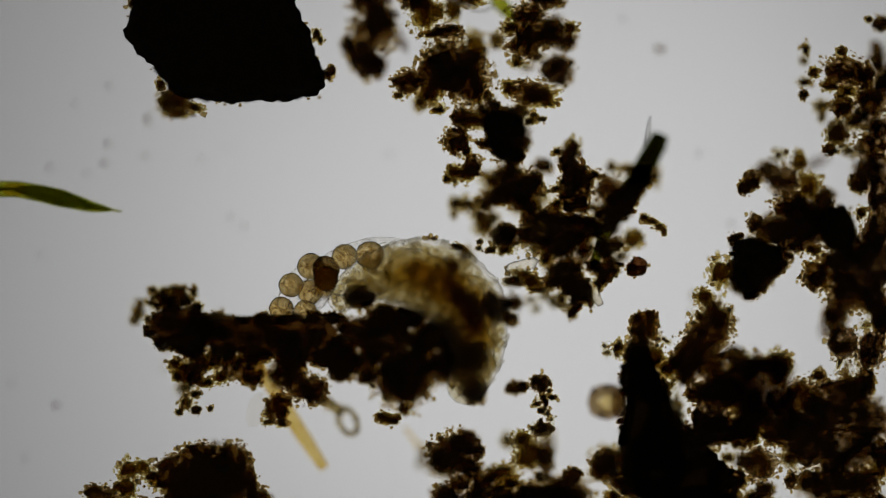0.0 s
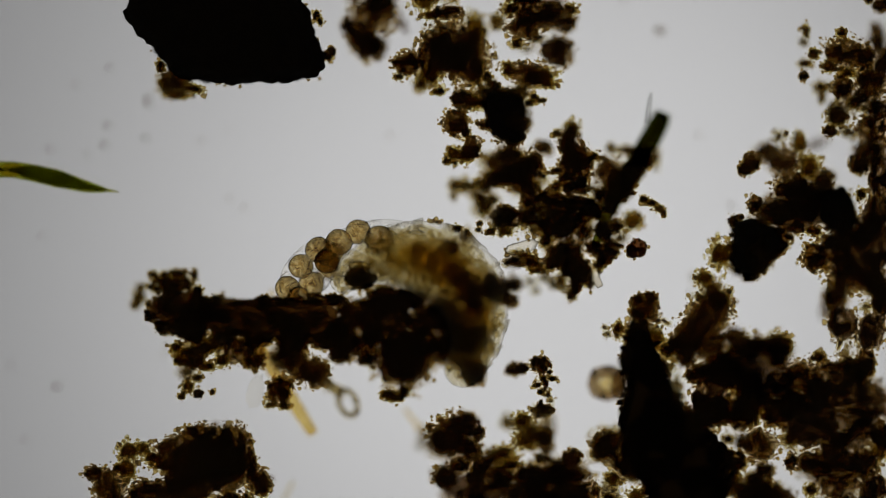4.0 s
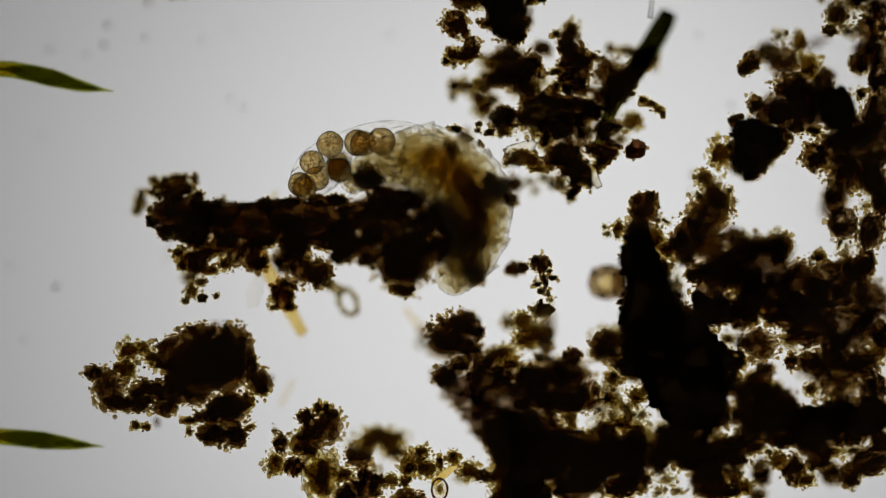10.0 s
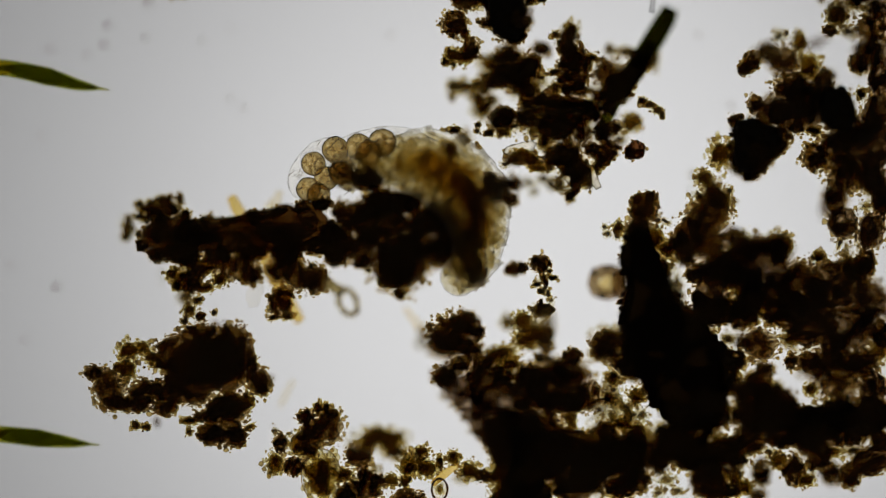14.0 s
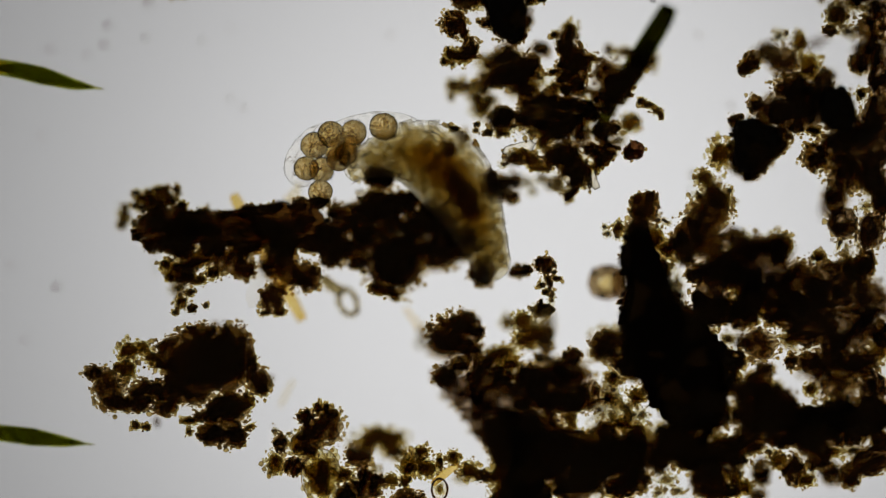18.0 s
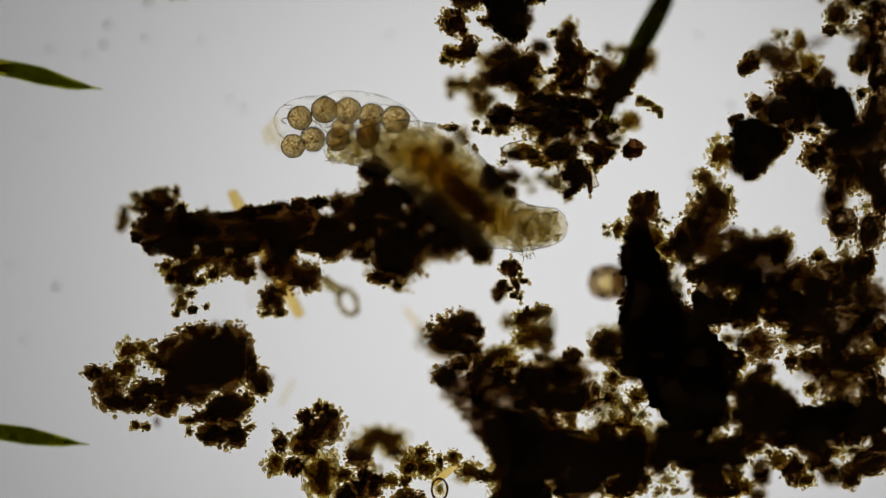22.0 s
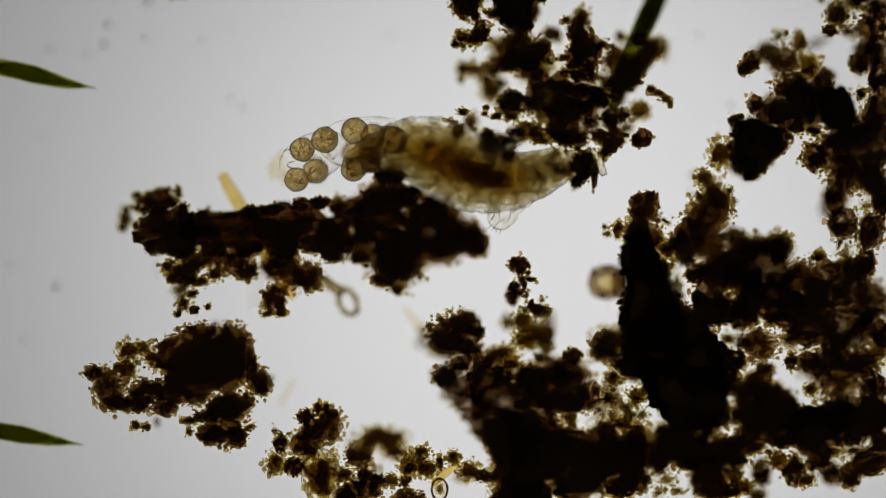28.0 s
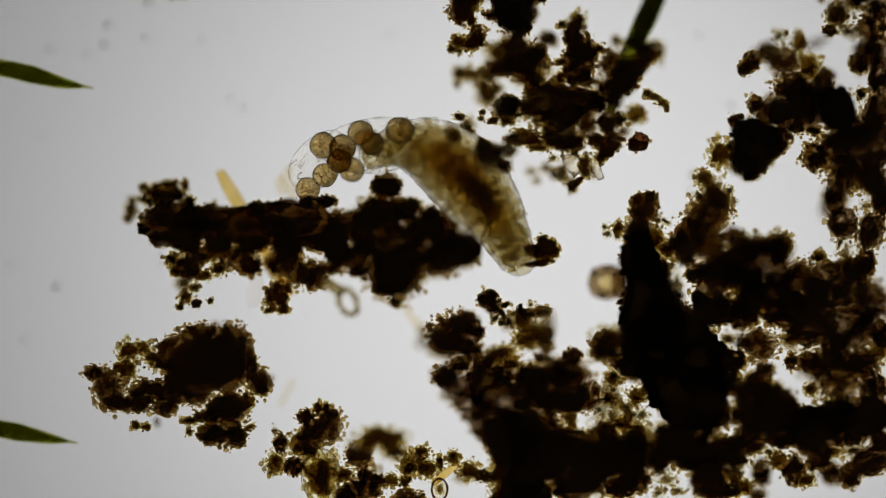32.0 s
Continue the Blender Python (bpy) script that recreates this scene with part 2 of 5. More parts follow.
def stone(owner, mat, corners, low, high, name="stone", rough=7.0, label="", seed=1.0, cuts=5, fringe=1.0, crust=0.0, fill=1.0):
    """A broken, angular piece: the hull of a few corners, split and roughened."""
    base = owner.matrix_basis.translation
    cx = sum(c[0] for c in corners) / len(corners)
    cy = sum(c[1] for c in corners) / len(corners)
    mid = (low + high) / 2
    bm = bmesh.new()
    for k, z in ((0.86, low), (1.0, mid), (0.84, high)):
        for x, y in corners:
            bm.verts.new(P(cx + (x - cx) * k, cy + (y - cy) * k, z) - base)
    bmesh.ops.convex_hull(bm, input=bm.verts[:])
    loose = [v for v in bm.verts if not v.link_faces]
    bmesh.ops.delete(bm, geom=loose, context="VERTS")
    bmesh.ops.triangulate(bm, faces=bm.faces[:])
    for _ in range(cuts):
        longest = [e for e in bm.edges if e.calc_length() > 0.010]
        if not longest:
            break
        bmesh.ops.subdivide_edges(bm, edges=longest, cuts=1)
        bmesh.ops.triangulate(bm, faces=[f for f in bm.faces if len(f.verts) > 3])
    bm.normal_update()
    for v in bm.verts:
        q = v.co * 40 + Vector((seed, seed * 2, 0))
        v.co += v.normal * rough / 1000 * (noise.noise(q * 0.5) * 1.5 + noise.noise(q * 1.7) * 0.9 + noise.noise(q * 5) * 0.45)
    ob = part(name, bm, mat, owner, label)
    smooth(ob.data)
    rnd = random.Random(int(seed * 10))
    store = CRUMBS.setdefault(owner.name, (owner, []))[1]
    for (x0, y0), (x1, y1) in zip(corners, corners[1:] + corners[:1]):
        for _ in range(int(math.hypot(x1 - x0, y1 - y0) / 6 * fringe)):
            u = rnd.random()
            store.append((x0 + (x1 - x0) * u + rnd.gauss(0, 3), y0 + (y1 - y0) * u + rnd.gauss(0, 3), mid + rnd.uniform(-20, 20), rnd.choice((1.4, 1.9, 2.5, 3.3, 4.4))))
    if crust:  # soil caked on its outline
        rows = {0: [], 1: [], 2: []}
        for (x0, y0), (x1, y1) in zip(corners, corners[1:] + corners[:1]):
            long = math.hypot(x1 - x0, y1 - y0)
            for _ in range(int(long / 15 * crust + rnd.random())):
                u, r = rnd.random(), rnd.choice((5, 7, 9, 12, 15))
                inward = 2 + 0.1 * r + rnd.gauss(0, 2.5)
                q = math.hypot(x0 + (x1 - x0) * u - cx, y0 + (y1 - y0) * u - cy)
                k = 1 + inward / q
                rows[rnd.choice((0, 0, 1, 1, 2))].append((cx + (x0 + (x1 - x0) * u - cx) * k, cy + (y0 + (y1 - y0) * u - cy) * k, r * rnd.uniform(0.8, 1.3), r * rnd.uniform(0.7, 1.1)))
        for _ in range(int(sum(abs((x0 - cx) * (y1 - cy) - (x1 - cx) * (y0 - cy)) for (x0, y0), (x1, y1) in zip(corners, corners[1:] + corners[:1])) / 2 / 750 * fill)):
            i = rnd.randrange(len(corners))
            (x0, y0), (x1, y1) = corners[i - 1], corners[i]
            u, k, r = rnd.random(), 0.9 * math.sqrt(rnd.random()), rnd.choice((13, 17, 22, 27))
            rows[rnd.choice((0, 0, 2))].append((cx + (x0 + (x1 - x0) * u - cx) * k, cy + (y0 + (y1 - y0) * u - cy) * k, r * rnd.uniform(0.8, 1.3), r * rnd.uniform(0.7, 1.1)))
        for i, m_ in enumerate((DARK, BROWN, DEEP)):
            if rows[i]:
                grains(owner, m_, rows[i], crumbs=0.8)
    return ob


def heap(owner, corners, crowd=1.0, mats=(), low=30, high=135, sizes=(14, 18, 22, 27, 32), seed=1):
    """Crumbs heaped at random inside a plan outline."""
    rnd = random.Random(seed)
    xs, ys = [c[0] for c in corners], [c[1] for c in corners]
    area = abs(sum(x0 * y1 - x1 * y0 for (x0, y0), (x1, y1) in zip(corners, corners[1:] + corners[:1]))) / 2
    left = int(area / 1500 * crowd)
    while left:
        x, y = rnd.uniform(min(xs), max(xs)), rnd.uniform(min(ys), max(ys))
        inside = False
        for (x0, y0), (x1, y1) in zip(corners, corners[1:] + corners[:1]):
            if (y0 > y) != (y1 > y) and x < x0 + (x1 - x0) * (y - y0) / (y1 - y0):
                inside = not inside
        if inside:
            r = rnd.choice(sizes)
            grains(owner, rnd.choice(mats), [(x, y, r * rnd.uniform(0.8, 1.25), r * rnd.uniform(0.75, 1.15))], z=max(r * 0.8, rnd.uniform(low, high)), crumbs=0.7)
            left -= 1


def tube_mesh(name, points, radii, sides=14, cap=True):
    """A round tapered body along a smooth line of plan points (x, y, z in micrometres)."""
    pts = [P(*p) for p in points]
    fine, rr = [], []
    n = len(pts)
    for i in range(n - 1):
        p0, p1, p2, p3 = pts[max(i - 1, 0)], pts[i], pts[i + 1], pts[min(i + 2, n - 1)]
        for k in range(6):
            u = k / 6
            fine.append(0.5 * ((2 * p1) + (p2 - p0) * u + (2 * p0 - 5 * p1 + 4 * p2 - p3) * u * u + (3 * p1 - p0 - 3 * p2 + p3) * u ** 3))
            rr.append(radii[i] + (radii[i + 1] - radii[i]) * u)
    fine.append(pts[-1])
    rr.append(radii[-1])
    bm = bmesh.new()
    rings = []
    for i, p in enumerate(fine):
        d = (fine[min(i + 1, len(fine) - 1)] - fine[max(i - 1, 0)]).normalized()
        side = d.cross(Vector((0, 0, 1))).normalized()
        up = side.cross(d)
        r = max(rr[i], 0.25) / 1000
        rings.append([bm.verts.new(p + r * (math.cos(a) * side + math.sin(a) * up)) for a in (2 * math.pi * j / sides for j in range(sides))])
    for a, b in zip(rings, rings[1:]):
        for j in range(sides):
            bm.faces.new((a[j], a[(j + 1) % sides], b[(j + 1) % sides], b[j]))
    if cap:
        bm.faces.new(rings[0])
        bm.faces.new(rings[-1][::-1])
    me = bpy.data.meshes.new(name)
    bmesh.ops.recalc_face_normals(bm, faces=bm.faces[:])
    bm.to_mesh(me)
    bm.free()
    return smooth(me)


def box_mesh(name, sx, sy, z0, z1, edge=0.02):
    bm = bmesh.new()
    bmesh.ops.create_cube(bm, size=1.0)
    for v in bm.verts:
        v.co = Vector((v.co.x * sx, v.co.y * sy, z0 + (v.co.z + 0.5) * (z1 - z0)))
    bmesh.ops.bevel(bm, geom=bm.edges[:], offset=edge, segments=2, affect="EDGES")
    me = bpy.data.meshes.new(name)
    bm.to_mesh(me)
    bm.free()
    return me


# ---- the slide and the lamp under it ----
slide = new("glass_slide", box_mesh("glass_slide", 9.0, 7.0, -0.6, 0.0))
slide.data.materials.append(glass)
slide.visible_shadow = False
tagged(slide, "clear glass microscope slide lit evenly from below", "slide", kind="structure")
bm = bmesh.new()
bmesh.ops.create_cone(bm, cap_ends=True, segments=96, radius1=3.0, radius2=3.0, depth=0.2)
me = bpy.data.meshes.new("lamp_lens")
bm.to_mesh(me)
bm.free()
me.materials.append(lampmat)
lamp = new("lamp_lens", me)
lamp.location = (0, 0, -5.5)
tagged(lamp, "round white glowing lamp lens under the slide", "lamp", kind="structure")


def loop_mesh(name, rx, ry, r, seed):
    """A bent closed loop of fibre."""
    bm = bmesh.new()
    rings = []
    for i in range(36):
        a = 2 * math.pi * i / 36
        d = Vector((math.cos(a) * rx, math.sin(a) * ry, 0)) / 1000
        q = r / 1000 * (1 + 0.35 * noise.noise(Vector((math.cos(a) * 2, math.sin(a) * 2, seed))))
        rings.append([bm.verts.new(d + q * (math.cos(b) * d.normalized() + math.sin(b) * Vector((0, 0, 1)))) for b in (2 * math.pi * j / 10 for j in range(10))])
    for i in range(36):
        u, w = rings[i], rings[(i + 1) % 36]
        for j in range(10):
            bm.faces.new((u[j], u[(j + 1) % 10], w[(j + 1) % 10], w[j]))
    me = bpy.data.meshes.new(name)
    bm.to_mesh(me)
    bm.free()
    return smooth(me)


# ---- clumps of soil and plant remains that lie still ----
CL = "soil clumps on the slide"
a = thing("soil_clump", "ragged dark brown soil clump with a black core", "soil clump", CL)
grains(a, DARK, [(365, 640, 70, 58), (305, 622, 32, 26), (350, 595, 36, 24), (410, 604, 34, 32), (430, 630, 20, 36), (322, 664, 36, 32), (345, 698, 34, 22), (395, 655, 52, 42), (300, 692, 34, 20), (255, 692, 26, 20), (195, 688, 32, 36), (165, 660, 17, 13)], z=88)
grains(a, DARK, [(240, 715, 28, 16), (290, 720, 24, 17), (200, 712, 20, 14), (410, 722, 36, 29), (385, 722, 20, 18), (400, 765, 38, 27), (370, 768, 22, 20), (420, 775, 17, 16), (365, 736, 24, 11), (456, 672, 26, 20, 40)], z=88)
grains(a, DEEP, [(372, 638, 52, 44), (405, 720, 26, 20)], z=88)
grains(a, BROWN, [(228, 622, 21, 20), (253, 615, 15, 13), (225, 655, 20, 24), (272, 634, 22, 12), (465, 690, 15, 14), (335, 745, 17, 9), (335, 765, 7, 7), (241, 753, 9, 9), (258, 756, 10, 7), (438, 712, 14, 16), (300, 650, 40, 12), (440, 757, 15, 5, -35), (445, 640, 10, 16), (208, 650, 8, 8)], z=88)
grains(a, GREY, [(279, 746, 6, 9), (382, 575, 8, 7), (402, 577, 8, 8), (480, 668, 5, 5)], z=160, crumbs=0)

b = thing("soil_clump", "loose brown crumbs round an oval seed case", "soil clump", CL)
grains(b, DARK, [(496, 784, 13, 17), (541, 738, 16, 13), (583, 755, 26, 30), (553, 768, 22, 26), (520, 826, 18, 17), (636, 808, 25, 20), (645, 843, 14, 13), (668, 850, 13, 11), (640, 872, 40, 24), (724, 882, 28, 16), (612, 876, 18, 16), (855, 843, 13, 11)], z=88)
grains(b, BROWN, [(488, 820, 19, 22), (528, 785, 22, 24), (562, 722, 8, 15), (577, 722, 8, 12), (720, 825, 18, 24), (746, 800, 17, 13), (755, 830, 24, 20), (803, 810, 15, 15), (778, 818, 8, 15), (832, 835, 22, 20), (548, 800, 18, 16), (716, 855, 9, 11), (610, 840, 18, 14), (690, 850, 15, 12), (660, 862, 14, 12), (590, 735, 16, 14)], z=88)
grains(b, BROWN, [(650, 782, 32, 24), (695, 780, 34, 26), (672, 768, 28, 16), (700, 800, 22, 14)], z=150, crumbs=0.3)
grains(b, PALE, [(488, 763, 8, 9), (480, 836, 9, 8), (660, 835, 18, 12), (815, 848, 14, 10), (742, 815, 14, 14), (876, 848, 10, 8)])
case = part("seed_case", lump_mesh(4.2, 0.12), PALE, b, "oval brown translucent seed case")
case.location, case.scale = P(568, 842, 88), (0.034, 0.047, 0.03)
rind = part("rind", loop_mesh("rind", 35, 48, 1.2, 2.0), DARK, b, "dark thin oval rind")
rind.location = P(568, 842, 90)
filling = part("filling", coat_mesh(33.0, BROWN), None, b, "granular brown seed filling")
filling.location, filling.scale = P(568, 842, 92), (0.036, 0.05, 0.02)
speckle = part("filling", coat_mesh(37.0, BROWN, 0.45, 1.8), None, b, "granular brown seed filling")
speckle.location, speckle.scale = P(566, 840, 92), (0.033, 0.045, 0.016)
part("fibre", tube_mesh("fibre", [(765, 858, 95), (785, 840, 95), (812, 822, 100)], [5, 8, 5]), STRAW, b, "straw-yellow plant fibre")

c = thing("soil_clump", "dark clump running down into a thick black root", "soil clump", CL)
grains(c, BARK, [(790, 668, 24, 20), (815, 690, 32, 28), (840, 715, 34, 30), (866, 745, 36, 32), (890, 775, 34, 30), (925, 765, 34, 30), (862, 692, 30, 26), (900, 722, 30, 28), (885, 745, 28, 26), (928, 748, 30, 24)], z=40, crumbs=1.5)
stone(c, ROTTEN, [(892, 790), (915, 752), (955, 758), (962, 890), (904, 890)], 5, 130, "root", 12, "thick black rotten root", 2.0, fringe=1.0, crust=1.0, fill=0.4)
heap(c, [(868, 775), (895, 735), (965, 740), (984, 800), (980, 890), (894, 890)], 2.0, (DARK, DARK, DEEP, BROWN), seed=21)
grains(c, DEEP, [(940, 672, 30, 22), (998, 668, 38, 28), (965, 708, 34, 16), (1010, 712, 26, 16), (1040, 848, 32, 24), (905, 775, 26, 26)], crumbs=0.3)
grains(c, DARK, [(800, 590, 42, 36), (820, 572, 26, 22), (846, 588, 13, 13), (775, 602, 20, 20), (802, 612, 42, 24), (835, 622, 20, 18), (815, 645, 20, 13), (785, 668, 20, 17), (965, 600, 16, 24), (958, 552, 17, 11), (940, 670, 42, 28), (1000, 668, 50, 38), (1012, 632, 18, 16), (960, 634, 13, 9), (960, 705, 48, 24), (1000, 712, 40, 24), (1040, 700, 28, 28), (925, 715, 16, 11)])
grains(c, BROWN, [(900, 572, 14, 14), (925, 568, 20, 20), (945, 590, 26, 26), (928, 602, 22, 15), (890, 626, 30, 17), (905, 646, 22, 14), (870, 686, 24, 11), (985, 790, 14, 18), (1036, 785, 22, 22), (1062, 770, 26, 32), (940, 738, 16, 10), (1010, 745, 12, 16), (880, 662, 14, 20)])
grains(c, BROWN, [(1125, 700, 18, 14), (1098, 750, 20, 12), (1075, 705, 12, 12), (1110, 722, 10, 9)])
grains(c, DARK, [(855, 650, 20, 18), (885, 670, 22, 18), (870, 635, 14, 14), (905, 690, 20, 16), (840, 665, 16, 14)])
grains(c, BROWN, [(750, 590, 8, 14), (745, 608, 8, 7), (972, 568, 8, 22), (968, 600, 8, 10)], z=230, crumbs=0)
grains(c, DARK, [(1040, 850, 42, 32), (1008, 868, 30, 22), (1065, 815, 36, 26), (980, 760, 20, 40)])
grains(c, PALE, [(1090, 710, 30, 38), (1115, 735, 24, 20), (1075, 690, 16, 22), (995, 775, 14, 30), (1012, 730, 14, 12), (1060, 725, 16, 18), (1135, 735, 18, 16), (1085, 735, 20, 18), (1180, 850, 22, 16), (1200, 870, 14, 10), (1165, 872, 14, 10)])

d = thing("plant_fragment", "black horn-shaped plant fragment with a broken tip", "plant fragment", CL)
stone(d, ROTTEN, [(1127, 405), (1143, 408), (1172, 495), (1215, 560), (1200, 640), (1115, 620), (1104, 560), (1106, 460)], 10, 150, "horn", 12, "", 4.0, fringe=1.0, crust=1.0, fill=0.3)
stone(d, ROTTEN, [(1112, 590), (1190, 540), (1225, 570), (1276, 620), (1286, 690), (1258, 765), (1185, 750), (1150, 685), (1112, 650)], 10, 150, "horn", 14, "", 5.0, fringe=1.0, crust=1.0, fill=0.3)
grains(d, DARK, [(1140, 368, 27, 26), (1152, 348, 11, 10), (1128, 352, 9, 8)])
grains(d, PALE, [(1076, 414, 10, 9), (1092, 418, 9, 8), (1105, 580, 10, 28), (1070, 402, 7, 7), (1112, 600, 8, 10)])
grains(d, BROWN, [(1095, 404, 13, 13), (1078, 606, 36, 30), (1085, 670, 17, 17), (1110, 420, 9, 8), (1060, 625, 20, 14), (1108, 660, 14, 12)])

e = thing("soil_clump", "wide black and brown soil mass with clear gaps", "soil clump", CL)
heap(e, [(1030, 772), (1150, 764), (1200, 715), (1330, 705), (1400, 716), (1580, 700), (1580, 778), (1450, 784), (1345, 786), (1240, 820), (1050, 830)], 2.2, (DARK, DARK, DEEP, BROWN), seed=22)
heap(e, [(985, 790), (1060, 790), (1060, 860), (990, 870)], 1.5, (DARK, DARK, DEEP), seed=24)
heap(e, [(1060, 790), (1200, 770), (1310, 780), (1300, 860), (1210, 870), (1190, 830), (1070, 835)], 1.4, (DARK, DARK, BROWN), seed=25)
heap(e, [(1290, 430), (1390, 430), (1400, 560), (1300, 580)], 1.2, (DARK, BROWN, BROWN), seed=26)
heap(e, [(1228, 475), (1288, 475), (1285, 575), (1235, 565)], 1.5, (DARK, DEEP), seed=27)
stone(e, ROTTEN, [(1365, 734), (1440, 738), (1580, 724), (1580, 754), (1440, 758), (1375, 756)], 5, 110, "root", 12, "black horizontal root", 7.0, fringe=1.0, crust=1.6, fill=0.3)
grains(e, DARK, [(1000, 775, 30, 18), (1045, 790, 26, 18), (1310, 690, 18, 20), (1345, 680, 24, 20), (1330, 785, 30, 14), (1390, 780, 28, 14), (1440, 782, 28, 13), (1500, 776, 30, 14), (1365, 712, 22, 22), (1330, 698, 26, 18), (1420, 735, 28, 16), (1480, 728, 26, 14), (1540, 725, 26, 16), (1220, 800, 34, 18), (1290, 790, 30, 16), (1085, 790, 26, 14)], crumbs=1.0)
grains(e, DARK, [(1205, 560, 18, 22), (1232, 588, 20, 18), (1275, 632, 22, 20), (1120, 650, 16, 20), (1128, 450, 18, 26), (1285, 680, 16, 20), (1160, 500, 14, 22)], crumbs=1.5)
grains(e, DARK, [(1255, 380, 42, 38), (1250, 430, 42, 36), (1222, 412, 26, 34), (1280, 470, 28, 32), (1212, 452, 18, 18), (1235, 485, 24, 18), (1312, 545, 18, 22), (1345, 610, 36, 30), (1372, 560, 24, 18), (1400, 540, 24, 26), (1315, 605, 14, 14), (1420, 490, 38, 28), (1450, 650, 36, 26), (1352, 655, 18, 13), (1530, 465, 18, 24), (1300, 640, 20, 20)])
grains(e, DEEP, [(1260, 478, 19, 17), (1258, 530, 36, 42), (1432, 562, 52, 54), (1480, 505, 54, 44), (1500, 585, 50, 44), (1540, 540, 36, 44), (1545, 690, 26, 34), (1380, 500, 28, 26)])
grains(e, BROWN, [(1160, 422, 17, 22), (1182, 442, 20, 20), (1350, 535, 30, 22), (1300, 662, 12, 20), (1450, 455, 14, 14), (1270, 355, 28, 26), (1560, 612, 24, 30), (1330, 560, 16, 18), (1500, 470, 14, 22), (1440, 545, 20, 18), (1225, 590, 16, 10), (1470, 645, 30, 18), (1520, 655, 26, 14), (1435, 690, 14, 14), (1250, 590, 20, 10)])
grains(e, DARK, [(1375, 440, 22, 22), (1318, 440, 22, 22), (1322, 500, 28, 32)], z=165, crumbs=0.3)
grains(e, BARK, [(1346, 474, 54, 56)], z=175, crumbs=0.5)
grains(e, PALE, [(1195, 500, 11, 22), (1178, 392, 18, 6, 30), (1200, 520, 14, 8), (1486, 430, 6, 22, 15), (1500, 438, 5, 24, -10), (1515, 420, 5, 18), (1240, 350, 22, 12), (1530, 730, 14, 5), (1188, 470, 10, 20), (1290, 560, 12, 16)])
grains(e, DARK, [(1350, 838, 17, 24), (1405, 832, 22, 26), (1450, 812, 22, 18), (1474, 840, 22, 18), (1503, 842, 18, 22), (1258, 836, 32, 22), (1238, 852, 18, 22), (1130, 850, 24, 22), (1290, 870, 22, 13), (1100, 835, 30, 24), (1340, 875, 16, 10), (1235, 805, 40, 20)])
grains(e, BROWN, [(1310, 505, 28, 36), (1332, 545, 24, 24), (1292, 545, 18, 22), (1330, 672, 20, 13), (1376, 690, 15, 17), (1290, 600, 12, 10), (1400, 600, 16, 20)], z=60, crumbs=0.5)
grains(e, PALE, [(1318, 815, 14, 12), (1300, 830, 12, 16), (1420, 795, 16, 8), (1360, 800, 16, 8), (1180, 815, 22, 8), (1436, 828, 12, 14)])
grains(e, BROWN, [(1060, 806, 26, 14), (1110, 812, 26, 14), (1160, 815, 26, 12), (1212, 818, 24, 14), (1262, 812, 26, 13), (1320, 862, 18, 14), (1375, 815, 18, 16), (1428, 850, 16, 14), (1300, 848, 16, 14), (1330, 798, 22, 9), (1470, 800, 26, 12), (1515, 800, 20, 12), (1255, 870, 22, 10), (1090, 870, 26, 14)])
grains(e, DARK, [(1100, 862, 26, 18), (1300, 812, 18, 14), (1400, 640, 12, 14), (1560, 780, 20, 16), (1485, 682, 42, 30), (1530, 640, 26, 22), (1475, 622, 22, 18), (1560, 590, 20, 24)])
grains(e, DARK, [(1300, 480, 18, 20), (1272, 560, 18, 16), (1330, 520, 20, 18), (1430, 640, 20, 18), (1500, 640, 24, 18), (1520, 480, 24, 22), (1300, 420, 20, 18), (1200, 430, 18, 18), (1095, 640, 18, 16), (1072, 610, 26, 24), (1060, 800, 24, 18)])
grains(e, DEEP, [(1545, 815, 44, 26, -25)])

f = thing("soil_clump", "chain of black crumbs with amber edges", "soil clump", CL)
stone(f, BLACK, [(1304, 212), (1328, 208), (1350, 230), (1384, 240), (1366, 278), (1330, 308), (1314, 306), (1292, 276)], 10, 120, "stone", 7, "black angular soil crumb", 8.0, fringe=1.0, crust=0.7)
grains(f, BROWN, [(1275, 275, 22, 28), (1246, 315, 18, 18), (1262, 335, 18, 20), (1345, 222, 15, 17), (1412, 75, 14, 20), (1432, 118, 22, 26), (1275, 352, 26, 16), (1480, 30, 20, 22), (1500, 58, 18, 10), (1525, 165, 11, 11), (1440, 232, 20, 10), (1490, 235, 18, 10), (1540, 325, 14, 22)])
grains(f, DARK, [(1335, 185, 14, 17), (1366, 195, 24, 26), (1400, 152, 36, 26), (1386, 110, 32, 28), (1360, 92, 20, 18), (1330, 108, 17, 17), (1315, 124, 11, 11), (1456, 140, 19, 18), (1440, 280, 24, 26), (1480, 265, 32, 28), (1500, 312, 40, 32), (1480, 350, 23, 28), (1520, 112, 18, 17), (1545, 50, 32, 26), (1468, 55, 12, 10)])
grains(f, DEEP, [(1402, 202, 42, 36), (1440, 192, 42, 32), (1480, 195, 30, 38), (1542, 262, 46, 56), (1490, 396, 28, 30), (1542, 410, 26, 34), (1545, 92, 32, 28), (1558, 135, 22, 38), (1552, 200, 26, 38), (1560, 350, 16, 30), (1555, 15, 22, 20), (1480, 250, 26, 18)])
grains(f, DEEP, [(1415, 160, 30, 24), (1452, 168, 28, 24), (1522, 232, 28, 28), (1545, 320, 22, 24), (1500, 290, 26, 22)])
grains(f, BLACK, [(1482, 196, 30, 36)], crumbs=0.5)
